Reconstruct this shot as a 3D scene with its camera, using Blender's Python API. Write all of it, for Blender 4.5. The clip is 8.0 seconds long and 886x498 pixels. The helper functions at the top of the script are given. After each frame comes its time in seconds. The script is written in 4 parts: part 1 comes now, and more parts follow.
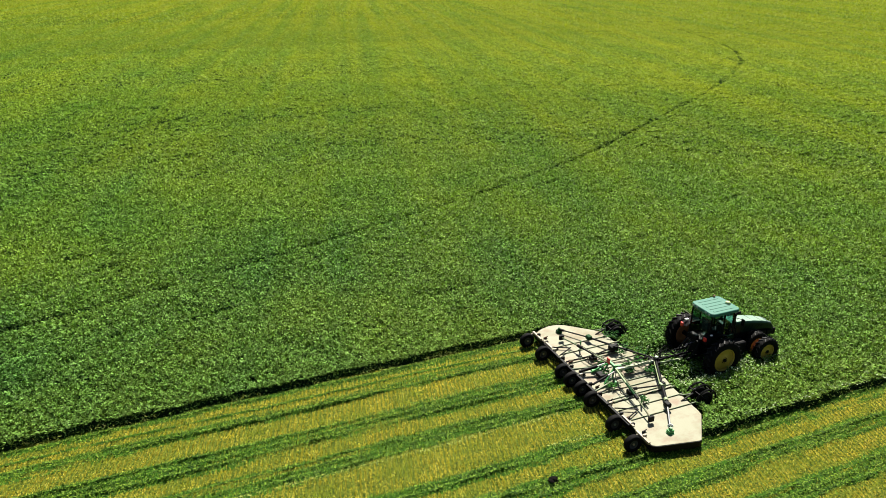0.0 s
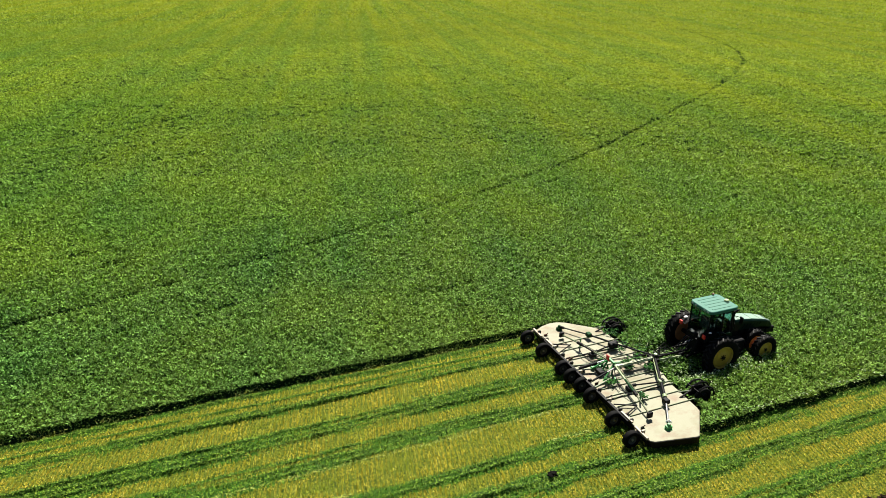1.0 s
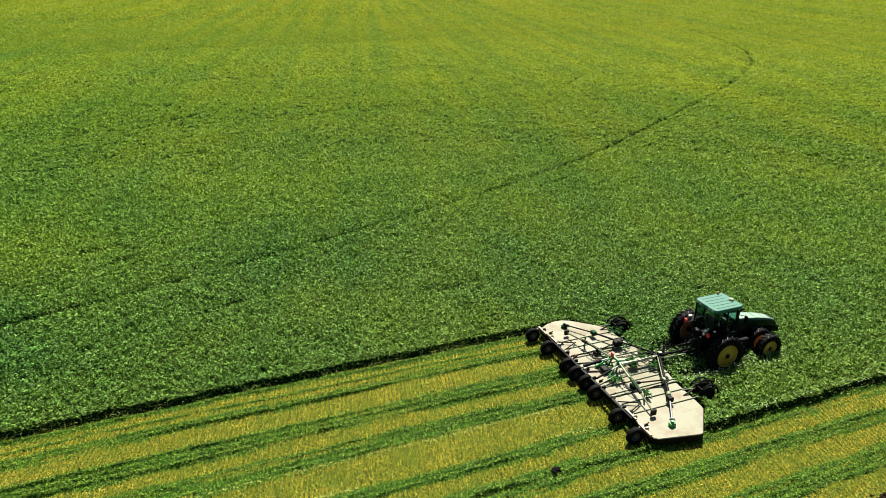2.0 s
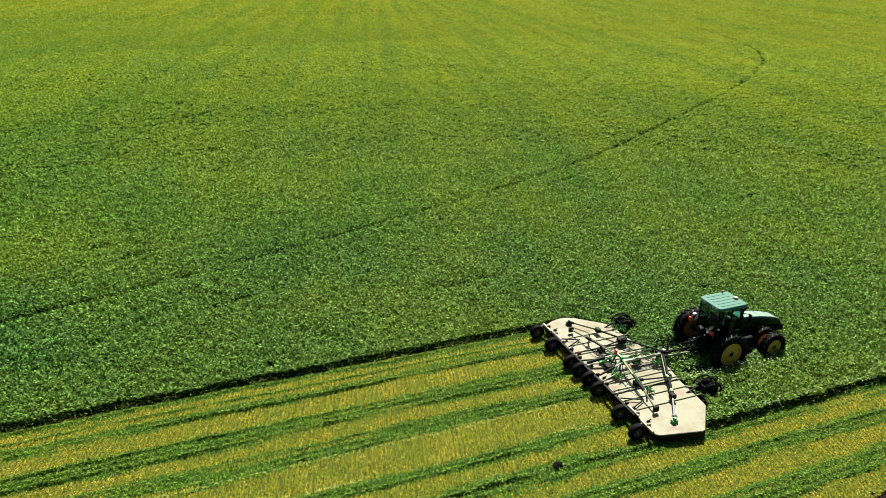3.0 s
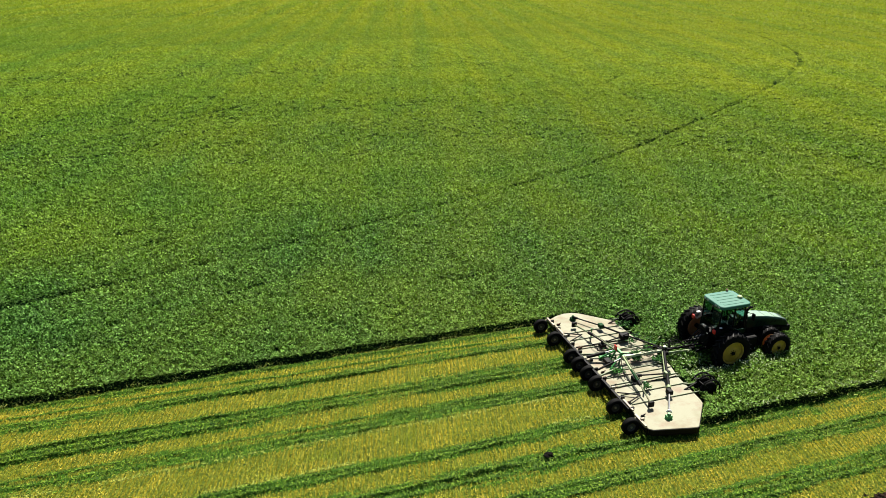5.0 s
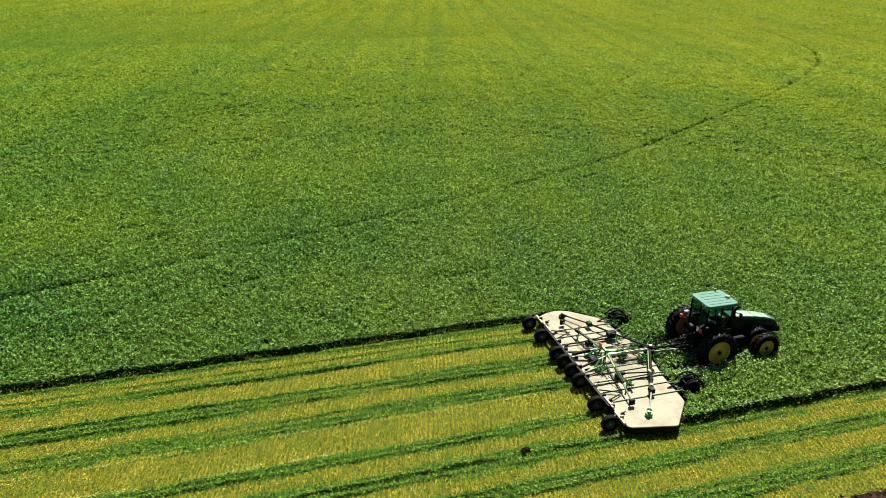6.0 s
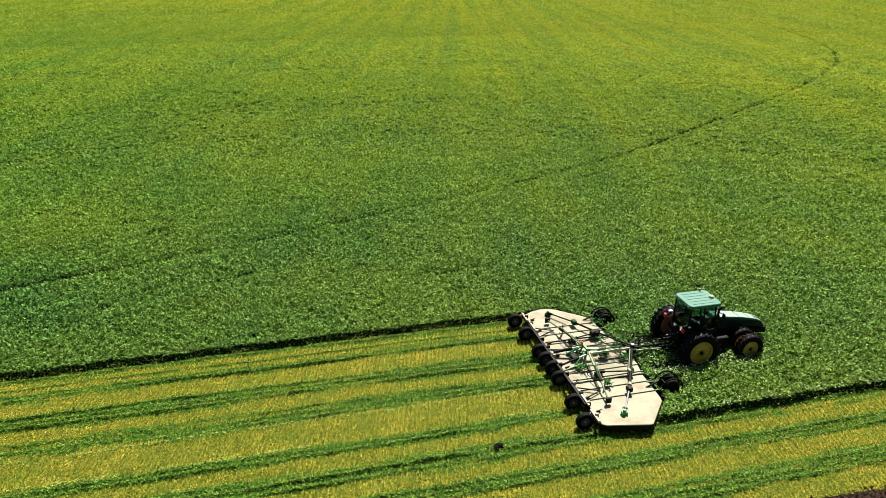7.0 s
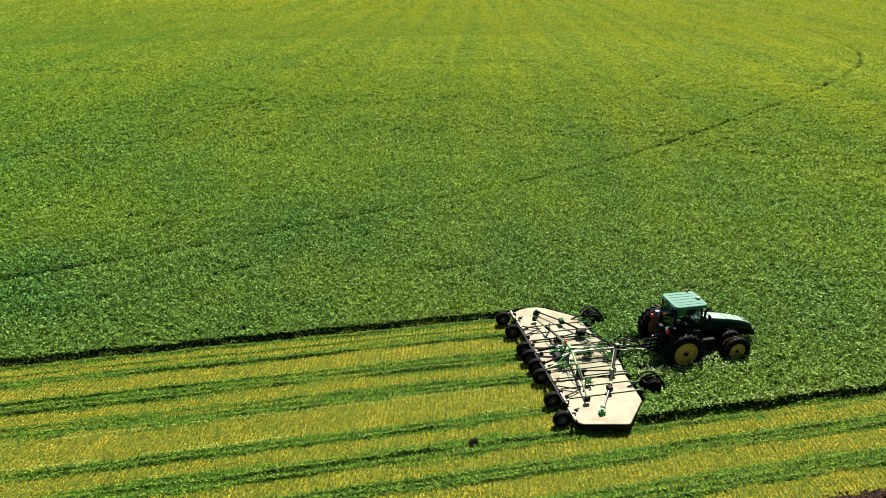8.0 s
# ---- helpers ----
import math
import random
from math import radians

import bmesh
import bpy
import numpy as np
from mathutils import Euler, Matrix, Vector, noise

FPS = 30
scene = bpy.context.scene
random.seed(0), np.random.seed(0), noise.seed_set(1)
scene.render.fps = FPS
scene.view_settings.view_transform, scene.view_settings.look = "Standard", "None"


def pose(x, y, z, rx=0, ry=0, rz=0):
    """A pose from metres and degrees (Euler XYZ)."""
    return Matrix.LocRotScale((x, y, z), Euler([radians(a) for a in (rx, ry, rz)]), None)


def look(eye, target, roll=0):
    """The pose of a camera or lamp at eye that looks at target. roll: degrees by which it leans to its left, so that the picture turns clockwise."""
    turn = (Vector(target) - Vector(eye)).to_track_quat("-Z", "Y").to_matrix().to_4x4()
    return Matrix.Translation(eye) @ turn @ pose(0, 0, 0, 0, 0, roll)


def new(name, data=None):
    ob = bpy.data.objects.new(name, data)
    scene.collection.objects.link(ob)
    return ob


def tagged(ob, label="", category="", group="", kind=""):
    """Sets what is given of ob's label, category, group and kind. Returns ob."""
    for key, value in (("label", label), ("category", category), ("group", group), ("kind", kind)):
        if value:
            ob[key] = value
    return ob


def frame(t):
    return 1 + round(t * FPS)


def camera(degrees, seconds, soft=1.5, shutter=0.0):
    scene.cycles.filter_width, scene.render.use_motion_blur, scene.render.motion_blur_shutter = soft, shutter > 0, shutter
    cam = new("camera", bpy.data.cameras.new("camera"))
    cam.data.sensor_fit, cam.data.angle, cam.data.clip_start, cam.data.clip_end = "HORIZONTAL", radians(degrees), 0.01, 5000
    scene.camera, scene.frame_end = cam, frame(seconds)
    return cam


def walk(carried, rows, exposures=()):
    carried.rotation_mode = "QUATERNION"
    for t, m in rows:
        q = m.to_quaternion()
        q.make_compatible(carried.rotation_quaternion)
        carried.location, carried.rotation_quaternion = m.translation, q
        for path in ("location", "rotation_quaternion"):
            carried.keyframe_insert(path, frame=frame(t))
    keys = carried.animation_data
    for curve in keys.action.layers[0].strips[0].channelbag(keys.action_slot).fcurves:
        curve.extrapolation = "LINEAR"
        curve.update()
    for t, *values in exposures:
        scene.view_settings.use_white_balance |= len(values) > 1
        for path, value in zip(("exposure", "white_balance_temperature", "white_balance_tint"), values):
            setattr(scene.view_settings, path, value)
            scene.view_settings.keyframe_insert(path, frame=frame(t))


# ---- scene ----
cam = camera(65.15, 8.0, soft=0.7)

# seconds, x, y, z, heading from +y towards +x, tilt down, roll
FLIGHT = [
    (0, -22.454, -21.911, 18.368, 21.910, 23.081, -0.057),
    (0.5, -22.507, -22.100, 18.403, 21.938, 23.108, 0.017),
    (1, -22.558, -22.234, 18.422, 21.729, 23.146, 0.071),
    (1.5, -22.625, -22.370, 18.421, 21.411, 23.138, 0.095),
    (3, -22.509, -22.897, 18.417, 20.180, 23.201, 0.108),
    (3.5, -22.329, -23.159, 18.406, 19.385, 23.219, 0.104),
    (4, -22.120, -23.397, 18.378, 18.628, 23.253, 0.098),
    (4.5, -21.823, -23.658, 18.345, 17.912, 23.256, 0.135),
    (6, -19.932, -24.699, 18.323, 15.346, 23.377, 0.155),
    (6.5, -19.126, -25.089, 18.340, 14.438, 23.417, 0.078),
    (7, -18.262, -25.470, 18.361, 13.428, 23.449, -0.007),
    (7.5, -17.390, -25.801, 18.355, 12.362, 23.489, -0.024),
    (8, -16.537, -26.115, 18.344, 11.261, 23.519, 0.062),
]
walk(cam, [(t, pose(x, y, z, 90 - tilt, 0, -head) @ pose(0, 0, 0, 0, 0, roll)) for t, x, y, z, head, tilt, roll in FLIGHT],
     exposures=[(0.0, 1.48, 6500, 10), (3.5, 1.42, 6500, 10), (6.0, 1.47, 6540, 10.5), (8.0, 1.56, 6590, 11)])

# ---- light ----
SUN_TO = Vector((0.34, 0.50, 0.84)).normalized()
world = bpy.data.worlds.new("sky")
scene.world = world
world.use_nodes = True
wn = world.node_tree.nodes
sky = wn.new("ShaderNodeTexSky")
sky.sky_type = "NISHITA"
sky.sun_disc = False
sky.sun_elevation = math.asin(SUN_TO.z)
sky.sun_rotation = math.atan2(SUN_TO.x, SUN_TO.y)
wn["Background"].inputs["Strength"].default_value = 0.034
world.node_tree.links.new(sky.outputs["Color"], wn["Background"].inputs["Color"])
sun_data = bpy.data.lights.new("sun", "SUN")
sun_data.energy = 5.0
sun_data.angle = radians(0.53)
sun_data.color = (1.0, 0.95, 0.84)
sun = new("sun", sun_data)
sun.matrix_world = look((0, 0, 60), Vector((0, 0, 60)) - SUN_TO)

# ---- materials ----


def material(name, rough=0.6, metal=0.0, spec=0.5):
    mat = bpy.data.materials.new(name)
    mat.use_nodes = True
    bsdf = mat.node_tree.nodes["Principled BSDF"]
    bsdf.inputs["Roughness"].default_value = rough
    bsdf.inputs["Metallic"].default_value = metal
    bsdf.inputs["Specular IOR Level"].default_value = spec
    return mat, mat.node_tree.nodes, mat.node_tree.links, bsdf


def mix_colour(nt, factor, a, b):
    m = nt.nodes.new("ShaderNodeMix")
    m.data_type = "RGBA"
    nt.links.new(factor, m.inputs[0])
    for sock, col in ((m.inputs[6], a), (m.inputs[7], b)):
        if isinstance(col, tuple):
            sock.default_value = (*col, 1)
        else:
            nt.links.new(col, sock)
    return m.outputs[2]


def noise_tex(nt, scale, detail=4.0, stretch=(1, 1, 1), turn=0.0, coords="world", rough=0.55):
    n = nt.nodes.new("ShaderNodeTexNoise")
    n.inputs["Scale"].default_value = scale
    n.inputs["Detail"].default_value = detail
    n.inputs["Roughness"].default_value = rough
    mp = nt.nodes.new("ShaderNodeMapping")
    mp.vector_type = "TEXTURE"
    mp.inputs["Scale"].default_value = tuple(1.0 / s for s in stretch)
    mp.inputs["Rotation"].default_value = (0, 0, turn)
    if coords == "world":
        src = nt.nodes.new("ShaderNodeNewGeometry").outputs["Position"]
    else:
        src = nt.nodes.new("ShaderNodeTexCoord").outputs["Object"]
    nt.links.new(src, mp.inputs["Vector"])
    nt.links.new(mp.outputs["Vector"], n.inputs["Vector"])
    return n.outputs["Fac"]


def ramp(nt, fac, lo, hi):
    r = nt.nodes.new("ShaderNodeMapRange")
    r.inputs["From Min"].default_value = lo
    r.inputs["From Max"].default_value = hi
    nt.links.new(fac, r.inputs["Value"])
    return r.outputs["Result"]


def bump(nt, bsdf, fac, strength, distance):
    b = nt.nodes.new("ShaderNodeBump")
    b.inputs["Strength"].default_value = strength
    b.inputs["Distance"].default_value = distance
    nt.links.new(fac, b.inputs["Height"])
    nt.links.new(b.outputs["Normal"], bsdf.inputs["Normal"])


def plant(name, dark, light, yellow, translucent, rough=0.5, spec=0.35, streaks=True, relief=0.0, few=1.0, even=(0.55, 1.25), regrowth=None):
    """Foliage: colour by leaf and by broad patches of the field; light passes through the blades."""
    mat, nodes, links, bsdf = material(name, rough, 0.0, spec)
    nt = mat.node_tree
    leaf = nodes.new("ShaderNodeNewGeometry").outputs["Random Per Island"]
    pale = nodes.new("ShaderNodeMath")
    pale.operation = "POWER"
    links.new(leaf, pale.inputs[0])
    pale.inputs[1].default_value = few
    leaf = pale.outputs[0]
    col = mix_colour(nt, leaf, dark, light)
    soft = nodes.new("ShaderNodeMath")
    soft.operation = "MULTIPLY"
    links.new(ramp(nt, noise_tex(nt, 0.07, 5.0), 0.42, 0.80), soft.inputs[0])
    soft.inputs[1].default_value = 0.32
    patch = soft.outputs[0]
    if streaks:
        rows = ramp(nt, noise_tex(nt, 0.24, 4.0, (1, 0.025, 1), -0.245), 0.38, 0.66)
        # yellow tone and backlit brightness, both put into colour, grow towards +x and +y
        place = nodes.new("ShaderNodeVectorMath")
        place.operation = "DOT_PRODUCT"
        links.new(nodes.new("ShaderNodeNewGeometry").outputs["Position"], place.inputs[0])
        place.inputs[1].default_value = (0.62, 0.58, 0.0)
        backlit_yellow = nodes.new("ShaderNodeMapRange")
        backlit_yellow.inputs["From Min"].default_value, backlit_yellow.inputs["From Max"].default_value = -18.0, 120.0
        backlit_yellow.inputs["To Min"].default_value, backlit_yellow.inputs["To Max"].default_value = 0.03, 0.52
        links.new(place.outputs["Value"], backlit_yellow.inputs["Value"])
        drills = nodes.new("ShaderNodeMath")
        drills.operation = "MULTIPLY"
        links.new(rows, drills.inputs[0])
        links.new(backlit_yellow.outputs["Result"], drills.inputs[1])
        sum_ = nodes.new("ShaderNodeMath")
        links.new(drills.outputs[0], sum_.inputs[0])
        links.new(backlit_yellow.outputs["Result"], sum_.inputs[1])
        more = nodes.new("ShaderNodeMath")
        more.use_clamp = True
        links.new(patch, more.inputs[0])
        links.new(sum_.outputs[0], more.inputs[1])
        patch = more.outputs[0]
    col = mix_colour(nt, patch, col, mix_colour(nt, leaf, tuple(even[0] * c for c in yellow), tuple(even[1] * c for c in yellow)))
    if regrowth:
        # green shoots come up in patches drawn out along the cut
        col = mix_colour(nt, ramp(nt, noise_tex(nt, 1.5, 5.0, (0.4, 1, 1), rough=0.7), 0.49, 0.80), col, mix_colour(nt, leaf, tuple(0.5 * c for c in regrowth), regrowth))
    links.new(col, bsdf.inputs["Base Color"])
    tr = nodes.new("ShaderNodeBsdfTranslucent")
    gain = nodes.new("ShaderNodeMix")
    gain.data_type, gain.blend_type = "RGBA", "MULTIPLY"
    gain.inputs[0].default_value = 1.0
    links.new(col, gain.inputs[6])
    gain.inputs[7].default_value = (1.25, 1.35, 0.80, 1)
    links.new(gain.outputs[2], tr.inputs["Color"])
    mx = nodes.new("ShaderNodeMixShader")
    mx.inputs[0].default_value = translucent
    links.new(bsdf.outputs[0], mx.inputs[1])
    links.new(tr.outputs[0], mx.inputs[2])
    links.new(mx.outputs[0], nodes["Material Output"].inputs["Surface"])
    if relief:
        bump(nt, bsdf, noise_tex(nt, 7.0, 5.0), 1.0, relief)
    return mat


# Same leaf by distance: pale glints put into near colours, sunlit tone evened far.
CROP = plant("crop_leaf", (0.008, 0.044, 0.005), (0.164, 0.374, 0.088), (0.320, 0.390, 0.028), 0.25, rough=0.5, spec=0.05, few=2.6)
MID_CROP = plant("mid_crop_leaf", (0.010, 0.050, 0.006), (0.160, 0.358, 0.064), (0.325, 0.385, 0.022), 0.26, rough=0.52, spec=0.04, few=1.85)
FAR_CROP = plant("far_crop_leaf", (0.014, 0.060, 0.007), (0.160, 0.346, 0.050), (0.335, 0.385, 0.018), 0.28, rough=0.55, spec=0.03, few=1.4)
DISTANT_CROP = plant("distant_crop_leaf", (0.044, 0.116, 0.014), (0.106, 0.228, 0.036), (0.236, 0.275, 0.020), 0.30, rough=0.6, spec=0.02, even=(0.75, 1.1))
# Near-black green: the shade beneath the leaves is put into this layer's colour.
CANOPY = plant("shaded_understorey", (0.006, 0.018, 0.006), (0.014, 0.036, 0.008), (0.034, 0.050, 0.009), 0.0, rough=1.0, spec=0.0, relief=0.25)
SUNLIT_CANOPY = plant("sunlit_canopy", (0.030, 0.076, 0.012), (0.046, 0.108, 0.016), (0.120, 0.150, 0.014), 0.0, rough=0.8, spec=0.0, relief=0.25)
CLIPPINGS = plant("green_clippings", (0.012, 0.044, 0.005), (0.195, 0.315, 0.034), (0.19, 0.24, 0.022), 0.30, rough=0.55, spec=0.05, streaks=False, few=1.8)
STUBBLE = plant("straw_stubble", (0.110, 0.140, 0.012), (0.74, 0.610, 0.100), (0.74, 0.53, 0.09), 0.34, rough=0.5, spec=0.14, streaks=False, regrowth=(0.24, 0.40, 0.05))
STRAW = plant("pale_dry_straw", (0.13, 0.18, 0.02), (0.46, 0.50, 0.12), (0.46, 0.42, 0.09), 0.3, rough=0.5, spec=0.15, streaks=False)

mat, nodes, links, bsdf = material("soil", 0.95, 0.0, 0.08)
nt = mat.node_tree
links.new(mix_colour(nt, ramp(nt, noise_tex(nt, 3.0, 8.0), 0.35, 0.7), (0.012, 0.007, 0.005), (0.044, 0.024, 0.017)), bsdf.inputs["Base Color"])
bump(nt, bsdf, noise_tex(nt, 9.0, 8.0), 1.0, 0.08)
SOIL = mat



def litter(name, dark, light):
    mat, nodes, links, bsdf = material(name, 0.95, 0.0, 0.04)
    nt = mat.node_tree
    links.new(mix_colour(nt, ramp(nt, noise_tex(nt, 14.0, 6.0), 0.38, 0.66), dark, light), bsdf.inputs["Base Color"])
    bump(nt, bsdf, noise_tex(nt, 22.0, 6.0), 1.0, 0.05)
    return mat


LITTER = litter("straw_litter", (0.014, 0.032, 0.004), (0.125, 0.142, 0.014))
GREEN_LITTER = litter("green_litter", (0.010, 0.032, 0.004), (0.044, 0.110, 0.008))

# ---- field ----
rng = np.random.default_rng(7)
CROP_H = 0.63
FAR_EDGE, NEAR_EDGE = 5.50, -4.40     # sides of the strip being cut
SOIL_EDGE = -9.75


def mesh_of(name, verts, faces, mat, smooth=False):
    """A mesh from numpy arrays of vertices and of equal-sided faces."""
    me = bpy.data.meshes.new(name)
    n, k = faces.shape
    me.vertices.add(len(verts))
    me.vertices.foreach_set("co", np.ascontiguousarray(verts, dtype=np.float32).ravel())
    me.loops.add(n * k)
    me.loops.foreach_set("vertex_index", np.ascontiguousarray(faces, dtype=np.int32).ravel())
    me.polygons.add(n)
    me.polygons.foreach_set("loop_start", np.arange(0, n * k, k, dtype=np.int32))
    me.polygons.foreach_set("use_smooth", np.full(n, smooth, dtype=bool))
    me.update(calc_edges=True)
    me.materials.append(mat)
    return me


def front_of_deck(y):
    """Where the uncut crop begins ahead of the mower, across its width."""
    a = np.abs(y - 0.25)
    return np.where(a < 3.6, -2.74 - 0.10 * a, -3.10 - 0.90 * (a - 3.6))


def wave(x, k, s):
    return np.sin(x * k + s) * 0.5 + np.sin(x * k * 2.7 + 1.7 * s) * 0.3 + np.sin(x * k * 6.1 + 2.9 * s) * 0.2


def depth_in_crop(x, y):
    """Metres from the cut edge into the standing crop; below 0 where it is mown."""
    far = y - (FAR_EDGE + 0.10 * wave(x, 1.1, 0.4))
    strip = np.minimum(y - (NEAR_EDGE + 0.10 * wave(x, 1.3, 2.0)), x - front_of_deck(y))
    return np.maximum(far, strip)


def hash_noise(x, y, cell):
    """Smooth value noise from 0 to 1 with the given cell, in numpy."""
    u, v = x / cell, y / cell
    i, j = np.floor(u), np.floor(v)
    fu, fv = u - i, v - j
    fu, fv = fu * fu * (3 - 2 * fu), fv * fv * (3 - 2 * fv)

    def h(a, b):
        s = np.sin(a * 127.1 + b * 311.7) * 43758.5453
        return s - np.floor(s)
    return (h(i, j) * (1 - fu) + h(i + 1, j) * fu) * (1 - fv) + (h(i, j + 1) * (1 - fu) + h(i + 1, j + 1) * fu) * fv


# old wheel track across the field, and short gaps in the stand
TRACK = [(-70, 4), (-48, 10.5), (-33.4, 15.3), (-25.7, 17.4), (-16.8, 20.4), (-7.8, 23.6), (0.6, 26.9), (7.3, 29.9), (15.8, 34.2), (28.7, 42.4),
         (44.0, 52.2), (54.5, 59.7), (64.4, 67.4), (76, 77.5), (86, 90), (97, 112), (110, 150)]
GAPS = [((-9.2, 11.2), (-7.4, 11.6)), ((-29.5, 24.5), (-27.5, 25.0)), ((-27.5, 22.0), (-26.0, 22.6)), ((-22.5, 13.2), (-20.5, 13.9)),
        ((17, 17.5), (19, 18.3)), ((30, 66), (37, 73)), ((-25, 62), (-20, 66))]


def along(x, y, pts):
    best = np.full(x.shape, 1e9)
    for (ax, ay), (bx, by) in zip(pts, pts[1:]):
        dx, dy = bx - ax, by - ay
        k = np.clip(((x - ax) * dx + (y - ay) * dy) / (dx * dx + dy * dy), 0, 1)
        best = np.minimum(best, np.hypot(x - ax - k * dx, y - ay - k * dy))
    return best


def trampled(x, y):
    """0 to 1: how far the stand is pressed down."""
    w = (0.12 + 0.16 * hash_noise(x, y, 1.3)) * (1 + 1.1 * np.clip((np.hypot(x + 20, y + 23) - 50) / 90, 0, 1))
    t = np.clip(1.6 - along(x, y, TRACK) / w, 0, 1) * np.clip(2.4 * hash_noise(x + 31, y, 3.0) - 0.20, 0, 0.95)
    shifted = [(a + 0.9, b - 2.3) for a, b in TRACK]
    t = np.maximum(t, np.clip(1.5 - along(x, y, shifted) / w, 0, 1) * np.clip(3.0 * hash_noise(x, y + 57, 4.0) - 2.1, 0, 0.7))
    for g in GAPS:
        t = np.maximum(t, 0.6 * np.clip(1.7 - along(x, y, g) / 0.28, 0, 1))
    for cx, cy in ((-2.25, -2.44), (-2.50, 3.83)):
        t = np.maximum(t, np.clip(1.9 - np.hypot(x - cx, y - cy) / 0.42, 0, 0.95))
    for side in (-0.95, 1.45):
        rut = np.clip(1.4 - np.abs(y - side) / 0.40, 0, 1) * (x < 0.2) * (x > -4)
        t = np.maximum(t, rut * 0.95)
    return t


def edge_height(y):
    """Height of the stand along its cut faces: the mower's draught lays it over a little."""
    return CROP_H * np.where(y < -2.5, 0.66, 0.60)


def crop_height(x, y):
    far = np.clip((np.hypot(x + 20, y + 23) - 45) / 25, 0, 1)
    h = 0.46 + 0.22 * hash_noise(x, y, 1.1) + 0.46 * ((1 - far) * hash_noise(x, y, 0.19) + far * hash_noise(x, y, 0.42))
    return CROP_H * h * (1 - 0.75 * trampled(x, y))


# the ground: one sheet of soil out to the horizon
reach = 3500.0
v = np.array([(-reach, -reach, 0), (reach, -reach, 0), (reach, reach, 0), (-reach, reach, 0)], float)
ground = new("ground", mesh_of("ground", v, np.array([[0, 1, 2, 3]]), SOIL))
tagged(ground, "bare dark brown field soil beneath the crop", "ground", kind="structure")


def spaced(lo, hi, a, b, fine, grow):
    """Coordinates, fine between a and b and growing outwards."""
    mid = list(np.arange(a, b, fine))
    out, s, x = [], fine, mid[-1]
    while x < hi:
        s *= grow
        x += s
        out.append(x)
    left, s, x = [], fine, a
    while x > lo:
        s *= grow
        x -= s
        left.append(x)
    return np.array(left[::-1] + mid + out)


def sheet(name, xs, ys, height, keep, mat):
    gx, gy = np.meshgrid(xs, ys)
    gz = height(gx, gy)
    idx = np.arange(gx.size).reshape(gx.shape)
    quads = np.stack([idx[:-1, :-1], idx[:-1, 1:], idx[1:, 1:], idx[1:, :-1]], -1).reshape(-1, 4)
    cx, cy = gx.ravel()[quads].mean(1), gy.ravel()[quads].mean(1)
    quads = quads[keep(cx, cy)]
    verts = np.stack([gx.ravel(), gy.ravel(), gz.ravel()], -1)
    used, back = np.unique(quads, return_inverse=True)
    return new(name, mesh_of(name, verts[used], back.reshape(-1, 4), mat, smooth=True))


xs = spaced(-900, 900, -45, 40, 0.36, 1.06)
ys = spaced(-5, 1400, -5, 45, 0.30, 1.06)
ys = np.unique(np.round(np.concatenate([ys] + [np.arange(e - 0.3, e + 0.8, 0.06) for e in (NEAR_EDGE, FAR_EDGE)]), 3))


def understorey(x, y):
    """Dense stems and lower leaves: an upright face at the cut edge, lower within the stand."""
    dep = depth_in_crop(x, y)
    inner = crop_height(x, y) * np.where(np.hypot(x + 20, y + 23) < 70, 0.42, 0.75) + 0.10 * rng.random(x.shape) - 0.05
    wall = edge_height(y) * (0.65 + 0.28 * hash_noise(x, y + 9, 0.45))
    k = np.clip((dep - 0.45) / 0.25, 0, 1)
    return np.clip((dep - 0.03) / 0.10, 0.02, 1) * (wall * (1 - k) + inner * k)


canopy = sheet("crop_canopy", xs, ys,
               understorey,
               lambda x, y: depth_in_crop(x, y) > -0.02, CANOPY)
# farther out a lighter copy takes over, sunlit leaf tone put into its colour
canopy.data.materials.append(SUNLIT_CANOPY)
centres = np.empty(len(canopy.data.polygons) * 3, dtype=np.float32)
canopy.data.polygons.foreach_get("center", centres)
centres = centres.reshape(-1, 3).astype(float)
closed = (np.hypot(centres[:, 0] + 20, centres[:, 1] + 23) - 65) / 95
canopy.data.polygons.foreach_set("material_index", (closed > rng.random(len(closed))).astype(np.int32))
tagged(canopy, "lower layer of the standing green crop, shade painted into its colour", "crop", kind="stuff")


def blades(name, p, length, width, azimuth, lift, fold, mat, label, category, simple=False):
    """Folded pointed leaves: two triangles each, meeting at the midrib."""
    n = len(p)
    d = np.stack([np.cos(azimuth) * np.cos(lift), np.sin(azimuth) * np.cos(lift), np.sin(lift)], -1)
    s = np.stack([-np.sin(azimuth), np.cos(azimuth), np.zeros(n)], -1)
    up = np.cross(d, s)
    if simple:
        half = s * (width * 0.5)[:, None]
        v = np.stack([p - half, p + half, p + d * length[:, None]], 1).reshape(-1, 3)
        return tagged(new(name, mesh_of(name, v, np.arange(3 * n).reshape(-1, 3), mat)), label, category, kind="stuff")
    mid = p + d * (length * 0.45)[:, None]
    half = s * (width * 0.5)[:, None]
    rise = up * (width * 0.5 * fold)[:, None]
    v = np.stack([p, mid + half + rise, p + d * length[:, None], mid - half + rise], 1).reshape(-1, 3)
    i = np.arange(n)[:, None] * 4
    faces = np.concatenate([i + [[0, 2, 1]], i + [[0, 3, 2]]], 1).reshape(-1, 3)
    ob = new(name, mesh_of(name, v, faces, mat))
    return tagged(ob, label, category, kind="stuff")


def spread(n, x0, x1, y0, y1):
    return rng.uniform(x0, x1, n), rng.uniform(y0, y1, n)


